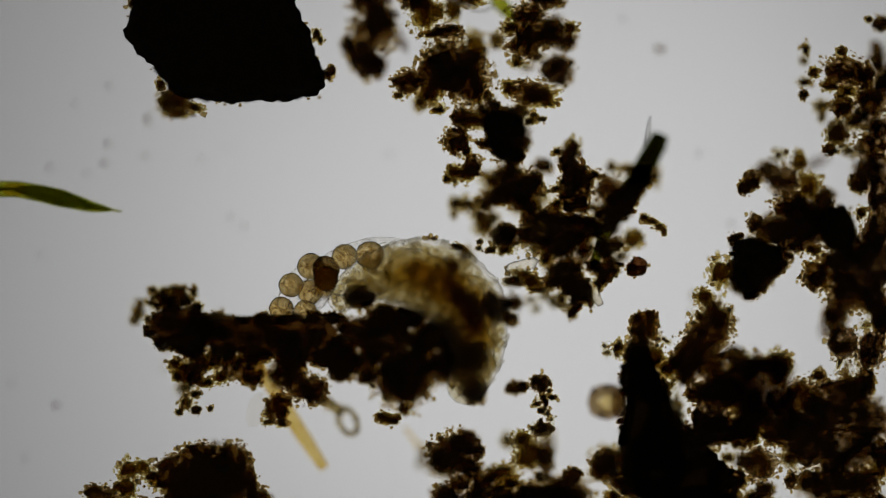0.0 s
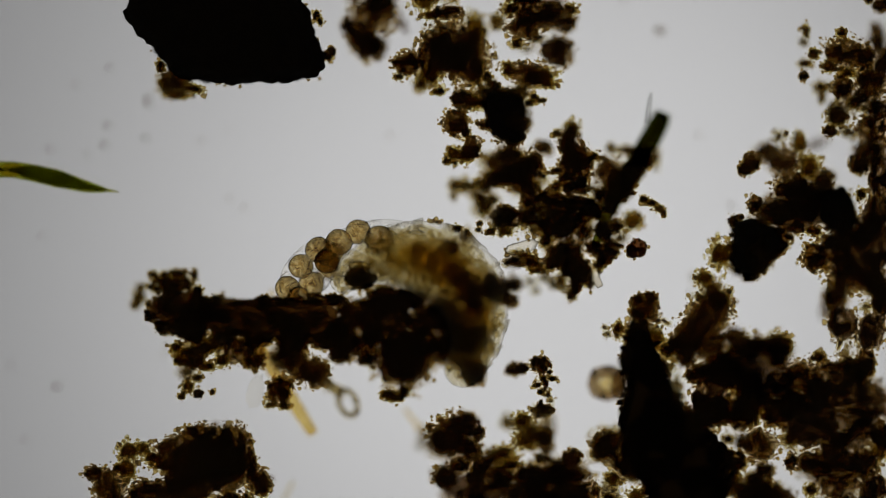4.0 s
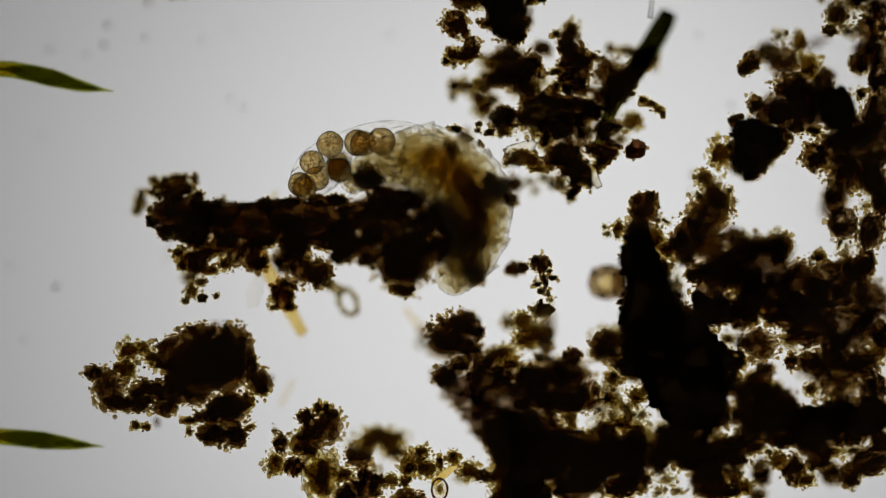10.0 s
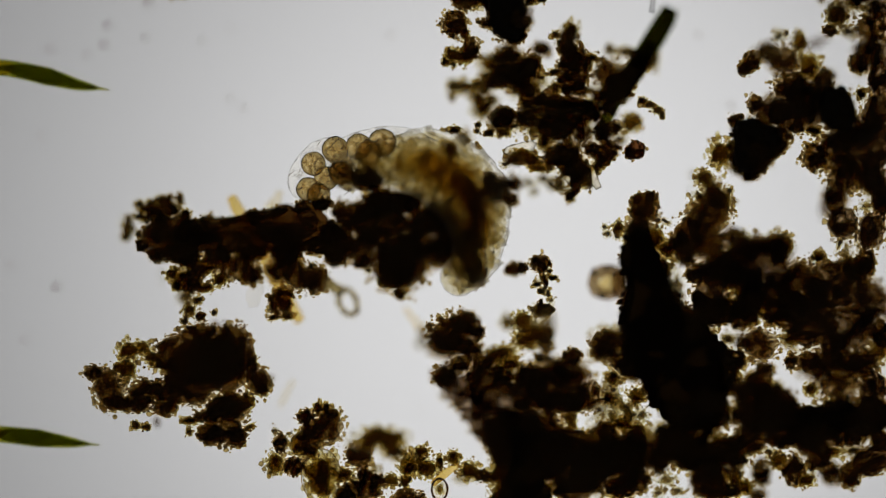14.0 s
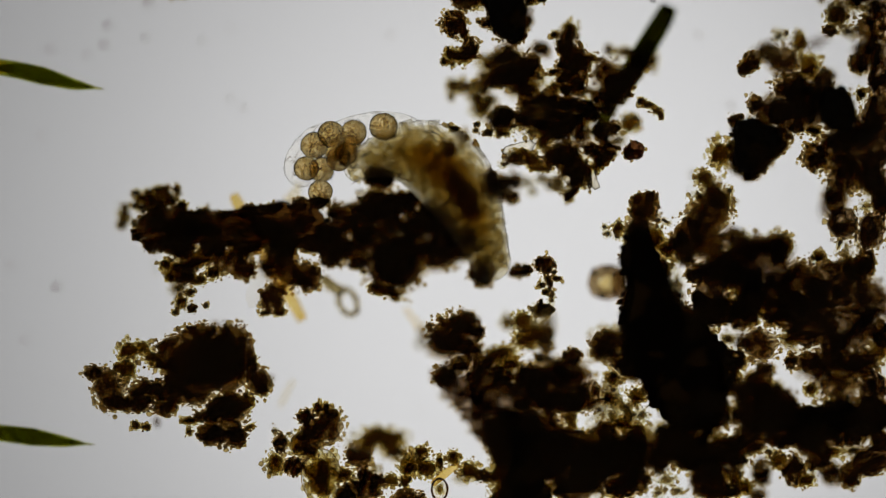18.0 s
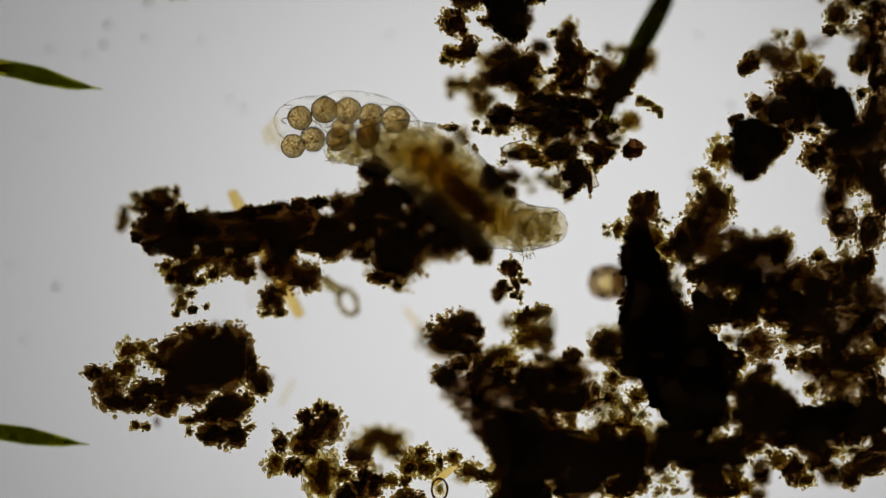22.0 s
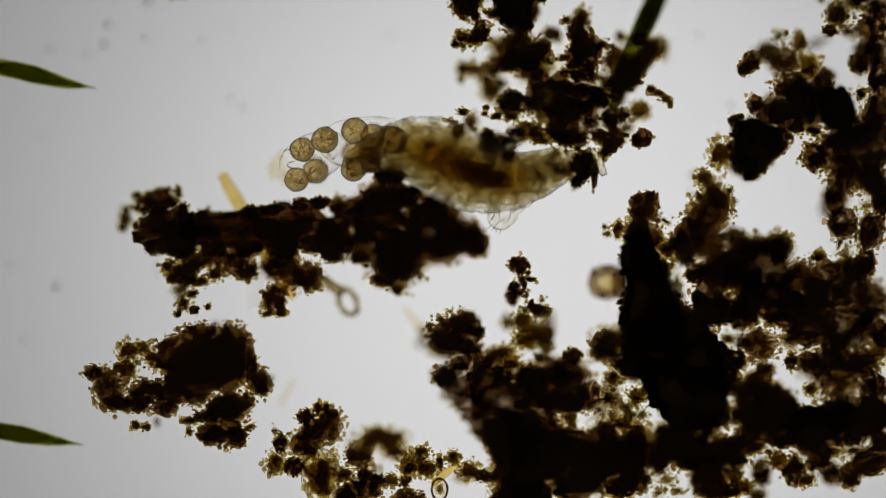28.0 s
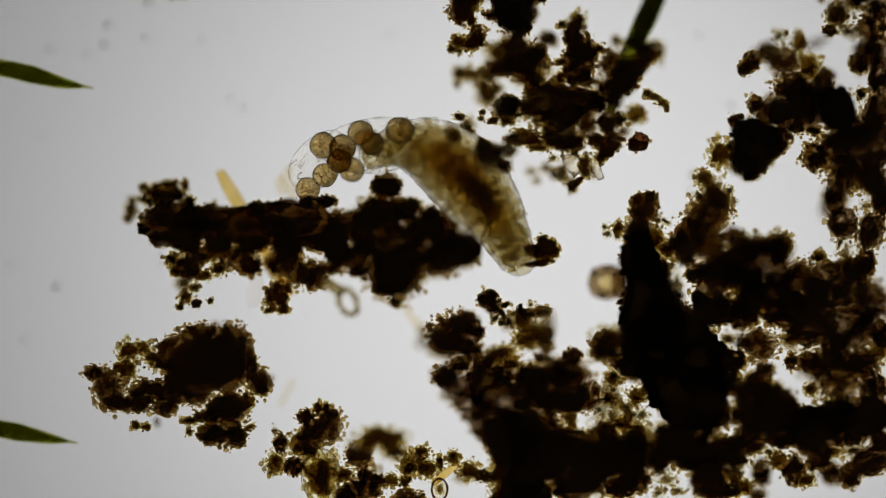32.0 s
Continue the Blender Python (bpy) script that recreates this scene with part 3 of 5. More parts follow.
grains(f, PALE, [(1376, 65, 15, 15), (1525, 126, 13, 9), (1392, 58, 7, 7), (1535, 365, 20, 12), (1290, 338, 11, 11), (1530, 15, 18, 9), (1548, 345, 6, 12)])
grains(f, GREY, [(1457, 372, 11, 15), (1440, 78, 24, 8, -25)], z=230, crumbs=0)
grains(f, BROWN, [(1226, 312, 7, 7), (1222, 338, 4, 4)], z=220, crumbs=0)
grains(f, DARK, [(1495, -83, 42, 29, 12), (1489, -22, 21, 20), (1543, -30, 28, 28), (1532, -75, 16, 20), (1556, -105, 14, 30), (1558, -168, 16, 14), (1484, 22, 20, 18), (1422, -43, 9, 9), (1560, -60, 16, 30), (1520, -5, 18, 16)])
grains(f, BROWN, [(1441, -83, 11, 11), (1423, -65, 13, 8), (1428, -123, 8, 13), (1510, 7, 16, 14), (1537, -176, 7, 7), (1490, -120, 10, 10), (1465, -60, 14, 12), (1530, -40, 16, 14), (1500, -50, 20, 12)])
grains(f, BROWN, [(1420, -102, 9, 8), (1452, -22, 17, 13), (1452, -3, 8, 12)], z=150, crumbs=0.2)


g = thing("mineral_grain", "big black angular mineral grain with amber crumbs at its edge", "mineral grain", CL)
stone(g, BLACK, [(242, -235), (226, -184), (221, -158), (262, -112), (284, -68), (312, -44), (404, -26), (452, -36), (562, -40), (570, -60), (556, -130), (545, -165), (505, -215), (500, -260), (260, -260)], 5, 190, "stone", 7, "", 9.0, fringe=0.5)
grains(g, BROWN, [(285, -60, 9, 12), (320, -10, 22, 10), (345, -20, 20, 10), (560, -150, 8, 12), (567, -140, 6, 8), (235, -205, 8, 12), (295, -25, 14, 20)])
grains(g, DARK, [(310, -35, 26, 24), (578, -80, 14, 8), (588, -88, 6, 8)])

h = thing("soil_clump", "small blurred dark crumbs in the clear water", "soil clump", CL)
grains(h, DARK, [(660, -150, 42, 36), (655, -205, 32, 20), (650, -92, 30, 22), (616, -130, 13, 15), (640, -115, 26, 22), (675, -175, 26, 22), (640, -230, 36, 20)], z=150)
grains(h, GREY, [(710, -135, 7, 20, -25), (672, -95, 14, 20)], z=190, crumbs=0)

k = thing("soil_clump", "upper brown soil clump with ragged open edges", "soil clump", CL)
grains(k, BROWN, [(748, -190, 28, 42), (840, -125, 22, 32), (745, -28, 15, 15), (776, -16, 13, 9), (705, -42, 11, 7), (880, -140, 14, 16), (955, -40, 38, 18), (800, -195, 16, 24), (765, -150, 18, 8), (760, -45, 24, 24), (862, -42, 10, 11), (830, -210, 30, 14), (970, -30, 18, 10)])
grains(k, DARK, [(792, -156, 28, 11), (800, -98, 54, 44), (832, -72, 42, 44), (772, -82, 36, 36), (722, -66, 28, 20), (950, -152, 44, 30), (928, -130, 34, 22), (980, -156, 24, 28), (1002, -136, 18, 16), (935, -48, 36, 22), (934, -186, 34, 22), (816, -2, 18, 20), (970, -215, 30, 20), (730, -215, 20, 20)])
grains(k, DEEP, [(986, -86, 30, 28), (800, -75, 34, 30)])
grains(k, PALE, [(930, -95, 14, 12), (780, -126, 30, 8, -10), (955, 0, 12, 6), (935, 5, 8, 8)])
grains(k, BROWN, [(745, -208, 20, 18), (770, -190, 16, 16), (852, -14, 18, 14), (868, -28, 14, 12), (838, 2, 16, 18), (905, -160, 20, 14), (1010, -160, 14, 14), (900, -55, 14, 16), (845, -50, 14, 24), (915, -100, 12, 10), (950, -110, 14, 10)])
leafy = thing("green_scrap", "bright green leaf scrap with a clear curved thread", "plant fragment", at=P(890, -200, 0))
part("leaf", tube_mesh("leaf", [(868, -235, 170), (880, -210, 170), (896, -190, 165), (912, -172, 160)], [9, 14, 12, 5]), GREEN, leafy).location = -leafy.location
part("thread", tube_mesh("thread", [(792, -215, 150), (820, -200, 150), (850, -190, 150), (875, -200, 160)], [2, 2.5, 2.5, 3]), CLEAR, leafy).location = -leafy.location
tufts = thing("soil_clump", "small brown crumbs beside the black grain", "soil clump", CL)
grains(tufts, BROWN, [(938, 4, 12, 7), (928, -12, 14, 10), (945, -6, 8, 6), (960, 0, 8, 5)])


# ---- clumps that are pushed about ----
log = thing("log_clump", "dark brown woody log caked with amber crumbs", "soil clump", CL, at=P(560, 385, 0))
stone(log, WOOD, [(268, 350), (300, 334), (350, 340), (372, 360), (372, 388), (340, 412), (290, 396), (268, 378)], 40, 90, "wood", 8, "", 11.0, crust=0.8, fill=0.0)
stone(log, WOOD, [(350, 352), (420, 362), (520, 356), (592, 352), (602, 380), (600, 412), (520, 420), (420, 408), (350, 400)], 40, 90, "wood", 9, "", 12.0, crust=0.8, fill=0.0)
heap(log, [(282, 360), (310, 350), (350, 354), (420, 374), (520, 370), (584, 366), (590, 390), (520, 402), (420, 392), (340, 392), (295, 384)], 1.1, (DARK, BROWN, DEEP), 50, 105, (10, 13, 16), 31)
grains(log, DARK, [(340, 412, 24, 14), (400, 415, 26, 13), (460, 418, 26, 14), (520, 425, 28, 16), (575, 425, 24, 16), (602, 440, 20, 18), (300, 402, 18, 10), (600, 410, 22, 20)])
grains(log, DARK, [(300, 360, 30, 24), (340, 372, 26, 22), (490, 388, 24, 20), (550, 388, 34, 24), (325, 398, 28, 16), (420, 440, 32, 25), (495, 512, 22, 24), (530, 470, 28, 28), (560, 482, 24, 26), (520, 430, 26, 26), (351, 518, 9, 8), (355, 440, 20, 14), (450, 455, 22, 20), (500, 455, 24, 22), (345, 462, 18, 14)])
grains(log, BROWN, [(395, 380, 30, 20), (445, 388, 30, 20), (330, 448, 26, 18), (376, 430, 22, 18), (448, 428, 22, 16), (346, 420, 22, 14), (312, 436, 11, 12), (331, 480, 16, 13), (334, 505, 14, 12), (322, 522, 7, 7), (376, 516, 6, 6), (395, 460, 16, 14), (405, 420, 14, 10), (480, 538, 13, 7), (388, 352, 14, 8), (425, 360, 16, 8), (468, 356, 10, 8), (505, 540, 12, 8), (370, 470, 14, 10), (318, 460, 10, 10), (350, 490, 10, 8)])
grains(log, BROWN, [(285, 318, 14, 10), (315, 315, 15, 13), (346, 308, 8, 12), (274, 306, 9, 8), (300, 328, 16, 10), (332, 322, 12, 10), (326, 304, 9, 8), (294, 308, 10, 9), (312, 304, 10, 9), (300, 318, 14, 10), (325, 330, 20, 8), (285, 332, 16, 8), (270, 328, 8, 7)], z=125)
grains(log, BROWN, [(249, 345, 13, 18), (243, 360, 9, 9), (252, 328, 8, 7)], z=155, crumbs=0.5)
grains(log, PALE, [(296, 432, 4, 4), (292, 448, 3, 3), (300, 410, 4, 4)], z=190, crumbs=0)
part("bristle", tube_mesh("bristle", [(480, 445, 100), (490, 462, 102), (496, 472, 104)], [3, 4.5, 3]), GREY, log, "short dark blue-grey bristle").location = -log.location

core = thing("soil_clump", "round black crumbs in a dense smoky clump", "soil clump", CL, at=P(720, 430, 0))
grains(core, DEEP, [(708, 455, 46, 46), (690, 440, 38, 34), (668, 362, 28, 22), (712, 350, 28, 22)], z=48, crumbs=0.3)
grains(core, DARK, [(703, 462, 56, 50), (785, 384, 34, 38), (832, 419, 25, 28), (784, 440, 38, 30), (676, 365, 42, 32), (764, 378, 28, 30)], z=48, crumbs=0.3)
grains(core, DARK, [(650, 414, 24, 16), (722, 414, 24, 15), (740, 428, 20, 22), (736, 378, 16, 14), (704, 387, 20, 15), (730, 395, 22, 15)], z=56, crumbs=0.3)
grains(core, DARK, [(685, 352, 38, 30), (655, 362, 34, 28), (728, 346, 20, 18), (620, 376, 26, 24), (596, 366, 14, 19), (632, 430, 28, 26), (602, 428, 24, 20), (600, 400, 20, 18), (650, 400, 28, 18), (765, 372, 22, 24), (640, 455, 20, 12), (578, 402, 18, 16), (590, 450, 20, 14)], z=60)
grains(core, DARK, [(806, 408, 26, 28), (770, 440, 30, 26)], z=30, crumbs=0.2)
grains(core, BARK, [(785, 412, 30, 34), (810, 430, 22, 24)], z=30, crumbs=0.1)
grains(core, BROWN, [(704, 512, 12, 12), (660, 335, 20, 10), (735, 335, 16, 9)], z=60)
grains(core, DARK, [(764, 362, 18, 20), (682, 402, 20, 12)], z=55)
grains(core, BROWN, [(748, 402, 12, 10)], z=60)
grains(core, PALE, [(672, 490, 10, 10), (682, 484, 6, 6), (648, 470, 8, 8)], z=90, crumbs=0)

ball = thing("round_crumb", "small round dark brown crumb leaning on the animal", "soil crumb", at=P(690, 310, 0))
grains(ball, DARK, [(690, 310, 25, 22), (703, 312, 14, 15), (676, 312, 15, 14)], z=70)
grains(ball, DEEP, [(690, 312, 16, 14)], z=70)

upper = thing("soil_clump", "open brown soil clump round a green rod", "soil clump", CL, at=P(1138, 245, 0))
grains(upper, DARK, [(822, 12, 24, 24), (852, 56, 16, 20), (880, 116, 18, 16), (900, 110, 18, 16), (930, 112, 30, 22), (976, 60, 17, 13), (960, 90, 18, 22), (1022, 62, 18, 14), (1045, 92, 20, 34), (1040, 130, 15, 17), (1020, 136, 10, 9), (1092, 108, 28, 26), (1112, 132, 28, 22), (1148, 92, 20, 18), (904, 180, 22, 20), (1000, 172, 26, 20), (1032, 182, 22, 20), (1065, 176, 16, 14), (1020, 240, 24, 20)])
grains(upper, DARK, [(915, 75, 26, 22), (940, 95, 24, 20), (1022, 45, 16, 20), (1025, 85, 18, 22), (1018, 115, 16, 18), (945, 180, 20, 16), (975, 190, 20, 18), (1012, 200, 22, 18), (1000, 244, 20, 14), (955, 150, 22, 14), (990, 150, 20, 14), (1022, 156, 18, 14), (1050, 166, 16, 14), (1078, 205, 16, 14), (1045, 215, 18, 14), (1002, 212, 18, 14), (1080, 150, 16, 16)])
grains(upper, DEEP, [(902, 181, 21, 20), (1128, 118, 14, 18), (1100, 150, 20, 16)])
grains(upper, BROWN, [(820, 66, 18, 16), (838, 72, 16, 14), (890, 80, 28, 15), (1030, 30, 16, 17), (1066, 80, 12, 10), (1060, 136, 16, 9), (1175, 85, 12, 19), (985, 206, 26, 16), (1000, 130, 13, 13), (1000, 102, 14, 8), (950, 132, 20, 12), (1130, 196, 22, 17), (1110, 225, 14, 10), (1070, 270, 12, 14), (834, 216, 14, 17), (962, 170, 24, 18), (905, 206, 17, 9), (920, 70, 22, 10), (1040, 280, 12, 12)])
grains(upper, BROWN, [(840, 125, 24, 14), (818, 122, 12, 14), (815, 142, 7, 9), (870, 165, 20, 20), (862, 145, 16, 16), (885, 150, 14, 12), (1130, 72, 30, 10), (1096, 66, 10, 10), (1160, 75, 12, 10)], z=160, crumbs=0.4)
grains(upper, BROWN, [(806, 78, 8, 7), (820, 198, 12, 7), (808, 234, 15, 15), (860, 190, 6, 5), (858, 202, 6, 5), (842, 30, 10, 12), (1002, 36, 8, 8), (1010, 50, 6, 5), (1010, 90, 7, 6), (870, 128, 10, 8), (880, 205, 10, 9), (1105, 205, 10, 8), (1035, 160, 14, 7)])
grains(upper, BROWN, [(900, 100, 34, 24), (952, 125, 40, 28), (1112, 120, 30, 28), (962, 192, 46, 18), (1040, 192, 36, 22)], z=32, crumbs=0)
grains(upper, RED, [(1138, 245, 17, 16), (1128, 250, 10, 12)])
grains(upper, DARK, [(1085, 245, 24, 18), (1060, 240, 14, 12), (1078, 262, 12, 12)])
grains(upper, PALE, [(820, 82, 10, 8), (955, 205, 16, 12), (860, 120, 12, 10), (1040, 158, 10, 6), (1085, 160, 10, 14), (975, 112, 10, 8), (925, 195, 12, 8), (1064, 210, 9, 6), (1022, 262, 12, 12)])
grains(upper, BROWN, [(1152, 158, 9, 8), (1165, 165, 11, 8), (1178, 175, 10, 8), (1186, 184, 6, 8)])
grains(upper, BROWN, [(972, 288, 10, 6), (985, 298, 9, 9), (995, 306, 9, 6), (1008, 309, 10, 5)], z=165, crumbs=0.2)
grains(upper, DARK, [(1132, 112, 20, 16), (1110, 140, 18, 17), (1092, 172, 15, 15), (1145, 84, 12, 10)], z=150, crumbs=1.0)
grains(upper, PALE, [(925, 246, 20, 9, -8), (1006, 288, 11, 15), (1052, 294, 9, 15), (905, 262, 10, 8), (985, 272, 12, 9)], crumbs=0.5)
grains(upper, BROWN, [(1000, 300, 11, 14), (1020, 320, 11, 14), (1042, 296, 10, 14)])

heap(upper, [(955, 140), (1060, 150), (1120, 170), (1120, 225), (1060, 235), (960, 225)], 0.9, (DARK, DARK, BROWN), 60, 125, (10, 13, 16, 20), 28)
for i, corners in enumerate(([(900, 242), (907, 232), (955, 220), (965, 227), (958, 240), (915, 249)], [(1045, 264), (1065, 269), (1075, 309), (1065, 314), (1050, 294)], [(995, 267), (1030, 262), (1040, 287), (1022, 307), (1005, 287)])):
    stone(upper, SHARD, corners, 82, 100, "shard", 3, "clear angular mineral shard", 31.0 + i, fringe=0.5)
grains(upper, RED, [(1025, 317, 18, 6, -40)], z=92, crumbs=0.3)
grains(upper, PALE, [(945, 296, 14, 10), (970, 292, 12, 10), (985, 305, 10, 8), (955, 312, 12, 8)], z=170, crumbs=0)

knob = thing("round_crumb", "greenish brown round crumb under the animal's leg", "soil crumb", at=P(842, 430, 0))
grains(knob, DARK, [(842, 430, 23, 25)], z=62, crumbs=0.3)
grains(knob, BROWN, [(848, 440, 17, 15)], z=62, crumbs=0.3)
shoved = thing("soil_clump", "black knobbly crumb shoved up by the animal's back", "soil clump", CL, at=P(880, 254, 0))
grains(shoved, DEEP, [(880, 256, 22, 18)])
grains(shoved, DARK, [(862, 240, 14, 12), (876, 272, 20, 12), (906, 248, 16, 14), (900, 276, 14, 12), (862, 258, 16, 16)])
twig = thing("twig", "short dark brown twig lying across the clump", "twig", at=P(945, 236, 0))
part("wood", tube_mesh("wood", [(895, 232, 90), (920, 236, 90), (950, 237, 92), (975, 236, 92), (1000, 230, 90)], [3, 8, 9, 9, 4]), DARK, twig).location = -twig.location
grains(twig, DARK, [(915, 234, 16, 11), (985, 235, 20, 13)])
grains(twig, BROWN, [(935, 224, 22, 9), (990, 222, 20, 9), (960, 250, 18, 8), (948, 238, 22, 12), (1008, 236, 14, 12)])
pale = thing("pale_crumb", "pale yellow blurred crumb beside the eggs", "soil crumb", at=P(488, 300, 0))
for i, (x, y, r) in enumerate(((492, 288, 12), (501, 306, 12), (485, 310, 10), (505, 322, 9), (481, 296, 9), (498, 274, 8))):
    clod = part("grain", lump_mesh(41.0 + i, 0.35, ICO2), FAINT, pale)
    clod.location, clod.scale = P(x, y, 150) - pale.location, (r / 1000, r / 1100, r / 1300)
cap = thing("mineral_grain", "black broken mineral grain at the clump's top", "mineral grain", CL, at=P(893, 34, 0))
stone(cap, BLACK, [(860, 2), (870, -18), (918, -18), (925, 14), (925, 58), (911, 77), (888, 69), (864, 46)], 10, 130, "stone", 6, "", 13.0, fringe=1.0, crust=0.5)

# crumbs that the animal shoves along
CR = "loose crumbs before the animal"
crumb_a = thing("loose_crumb", "dark brown flat crumb that gets pushed along", "soil crumb", CR, at=P(915, 475, 0))
grains(crumb_a, DARK, [(912, 475, 17, 12), (926, 473, 9, 9)])
crumb_b = thing("loose_crumb", "dark round crumb with small crumbs hanging on it", "soil crumb", CR, at=P(957, 468, 0))
grains(crumb_b, DARK, [(957, 467, 17, 16), (948, 460, 8, 7)])
grains(crumb_b, BROWN, [(962, 492, 9, 9), (982, 492, 6, 5), (952, 503, 7, 6), (972, 480, 5, 5)])
grains(crumb_b, BROWN, [(975, 491, 7, 6), (958, 516, 8, 6), (969, 521, 5, 6)])
grains(crumb_b, PALE, [(946, 504, 8, 6), (964, 512, 7, 6)])
grains(crumb_b, RED, [(966, 502, 5, 8)])
crumb_c = thing("loose_crumb", "clear angular crumb with dark edges", "soil crumb", CR, at=P(960, 535, 0))
grains(crumb_c, DARK, [(968, 548, 13, 9), (955, 540, 5, 10, 20)])
grains(crumb_c, PALE, [(975, 532, 8, 7), (945, 548, 12, 10)])
crumb_d = thing("loose_crumb", "brown cap-shaped crumb lying below the animal", "soil crumb", CR, at=P(708, 517, 0))
grains(crumb_d, BROWN, [(708, 518, 22, 11), (700, 512, 12, 8), (720, 520, 10, 8)])
crumb_e = thing("loose_crumb", "brown crumb shoved by the animal's head", "soil crumb", CR, at=P(975, 425, 0))
grains(crumb_e, DARK, [(984, 428, 16, 15), (962, 432, 14, 10, 15)], z=100, crumbs=0.8)
grains(crumb_e, BROWN, [(972, 442, 12, 10), (996, 420, 9, 9), (980, 414, 12, 9), (988, 444, 16, 11), (1003, 434, 10, 13)], z=100, crumbs=0.8)
grains(crumb_e, RED, [(972, 456, 24, 6, -8)], z=100, crumbs=0.4)

# ---- algae and fibres ----
AL = "green spindle algae"


def spindle(label, tip, bend):
    """A long green spindle cell whose clear pointed tip lies at tip; bend lowers its far end."""
    x, y = tip
    ob = thing("spindle_alga", label, "alga", AL, at=P(x, y, 0))
    line = [(x - d, y - bend * k, 66) for d, k in ((0, 0), (18, 0.075), (55, 0.225), (110, 0.6), (160, 0.88), (200, 1.0), (260, 0.9), (330, 0.4), (385, 0.0))]
    part("cell_wall", tube_mesh("cell_wall", line, [0.6, 2.6, 10, 16, 15, 14.5, 15, 9, 0.8], 22), GREEN, ob).location = -ob.location
    part("chloroplast", tube_mesh("chloroplast", line[1:8], [0.4, 6, 14, 12, 2, 10, 4], 16), DEEPGREEN, ob, "dark green chloroplast band").location = -ob.location
    store = part("storage_body", lump_mesh(7.0, 0.08, ICO2), STRAW, ob, "pale yellow-green oval storage body")
    store.location = P(x - 190, y - bend * 0.98, 72) - ob.location
    store.scale = (0.024, 0.012, 0.008)
    return ob


alga_a = spindle("bright green spindle alga with a clear pointed tip", (206, 162), 40)
alga_b = spindle("olive green slender spindle alga with a clear tip", (199, 795), 15)

rod = thing("rod_alga", "dark green rod-shaped alga stuck in the clump", "alga", at=P(1120, 130, 0))
line = [(1052, 256, 98), (1076, 192, 105), (1102, 146, 120), (1127, 105, 140), (1146, 72, 160), (1162, 42, 170), (1171, 22, 172)]
part("cell_wall", tube_mesh("cell_wall", line, [7, 12, 16, 19, 19, 18, 14], 18), DEEPGREEN, rod).location = -rod.location
part("contents", tube_mesh("contents", line[2:7], [8, 15, 16, 15, 11], 14), RODGREEN, rod, "dark olive cell contents").location = -rod.location
spike = thing("glassy_spike", "thin clear glassy needle", "needle", at=P(1150, 20, 0))
part("shaft", tube_mesh("shaft", [(1143, 52, 108), (1147, 20, 108), (1150, -2, 108)], [5, 4.2, 1.8]), CLEAR, spike).location = -spike.location

fibre = thing("straw_fibre", "straight straw-yellow plant fibre across the log", "plant fibre", at=P(465, 445, 0))
part("shaft", tube_mesh("shaft", [(412, 350, 140), (430, 384, 142), (465, 445, 148), (500, 510, 155), (535, 572, 160)], [8, 12, 13, 13, 9]), STRAW, fibre).location = -fibre.location
faint = thing("straw_fibre", "pale faint fibre far out of focus", "plant fibre", at=P(508, 695, 0))
part("shaft", tube_mesh("shaft", [(496, 718, 190), (508, 695, 190), (520, 672, 190)], [4, 5, 4]), FAINT, faint).location = -faint.location


loop = thing("looped_fibre", "amber looped plant fibre hanging below the log", "plant fibre", at=P(616, 534, 0))
lo = part("loop", loop_mesh("loop", 15, 24, 4.5, 1.0), BROWN, loop)
lo.location, lo.rotation_euler = (0, 0, 0.145), (0, 0, radians(25))
ends = [(math.cos(0.5 * i) * 15, -math.sin(0.5 * i) * 24) for i in range(13)]
grains(loop, PALE, [(616 + x * 0.906 + y * 0.423, 534 - x * 0.423 + y * 0.906, 6.5, 5.5) for x, y in ends] + [(576, 496, 10, 9), (588, 505, 11, 9), (602, 516, 10, 9)], z=160, crumbs=0.6)
part("stem", tube_mesh("stem", [(572, 492, 130), (590, 508, 135), (606, 518, 140)], [8, 9, 8]), BROWN, loop).location = -loop.location
blade = thing("leaf_scrap", "thin clear leaf blade with a fine outline", "plant fragment", at=P(452, 520, 0))
leafy_ = part("blade", lump_mesh(6.0, 0.3, ICO2), SKIN, blade)
leafy_.location, leafy_.scale, leafy_.rotation_euler = (0, 0.004, 0.1), (0.014, 0.03, 0.005), (0, 0, -0.25)
ring = thing("round_shell", "small dark-rimmed round shell", "shell", at=P(778, 866, 0))
ri = part("rim", loop_mesh("rim", 14, 19, 2.0, 3.0), WOOD, ring)
ri.location = (0, 0, 0.1)
inner = part("disc", lump_mesh(3.0, 0.3, ICO2), PALE, ring)
tagged(part("filling", coat_mesh(35.0, PALE), None, inner), kind="stuff")
inner.location, inner.scale = (0, 0, 0.09), (0.014, 0.017, 0.008)
capsule = thing("clear_capsule", "smoky translucent capsule with a pale middle", "capsule", at=P(1068, 498, 0))
shell = part("shell", loop_mesh("shell", 26, 22, 10, 5.0), BARK, capsule, "smoky grey wall")
shell.location = P(1074, 500, 150) - capsule.location
hull = part("wall", lump_mesh(8.0, 0.25, ICO2), BARK, capsule, "smoky brown side")
hull.location, hull.scale = P(1094, 502, 150) - capsule.location, (0.015, 0.028, 0.014)
grains(capsule, GREY, [(1064, 524, 9, 5), (1050, 482, 5, 8), (1076, 474, 12, 5)], z=150, crumbs=0)
mid = part("middle", lump_mesh(5.0, 0.2, ICO2), HAZE, capsule, "pale yellowish clear middle")
mid.location, mid.scale = P(1072, 500, 150) - capsule.location, (0.03, 0.026, 0.012)
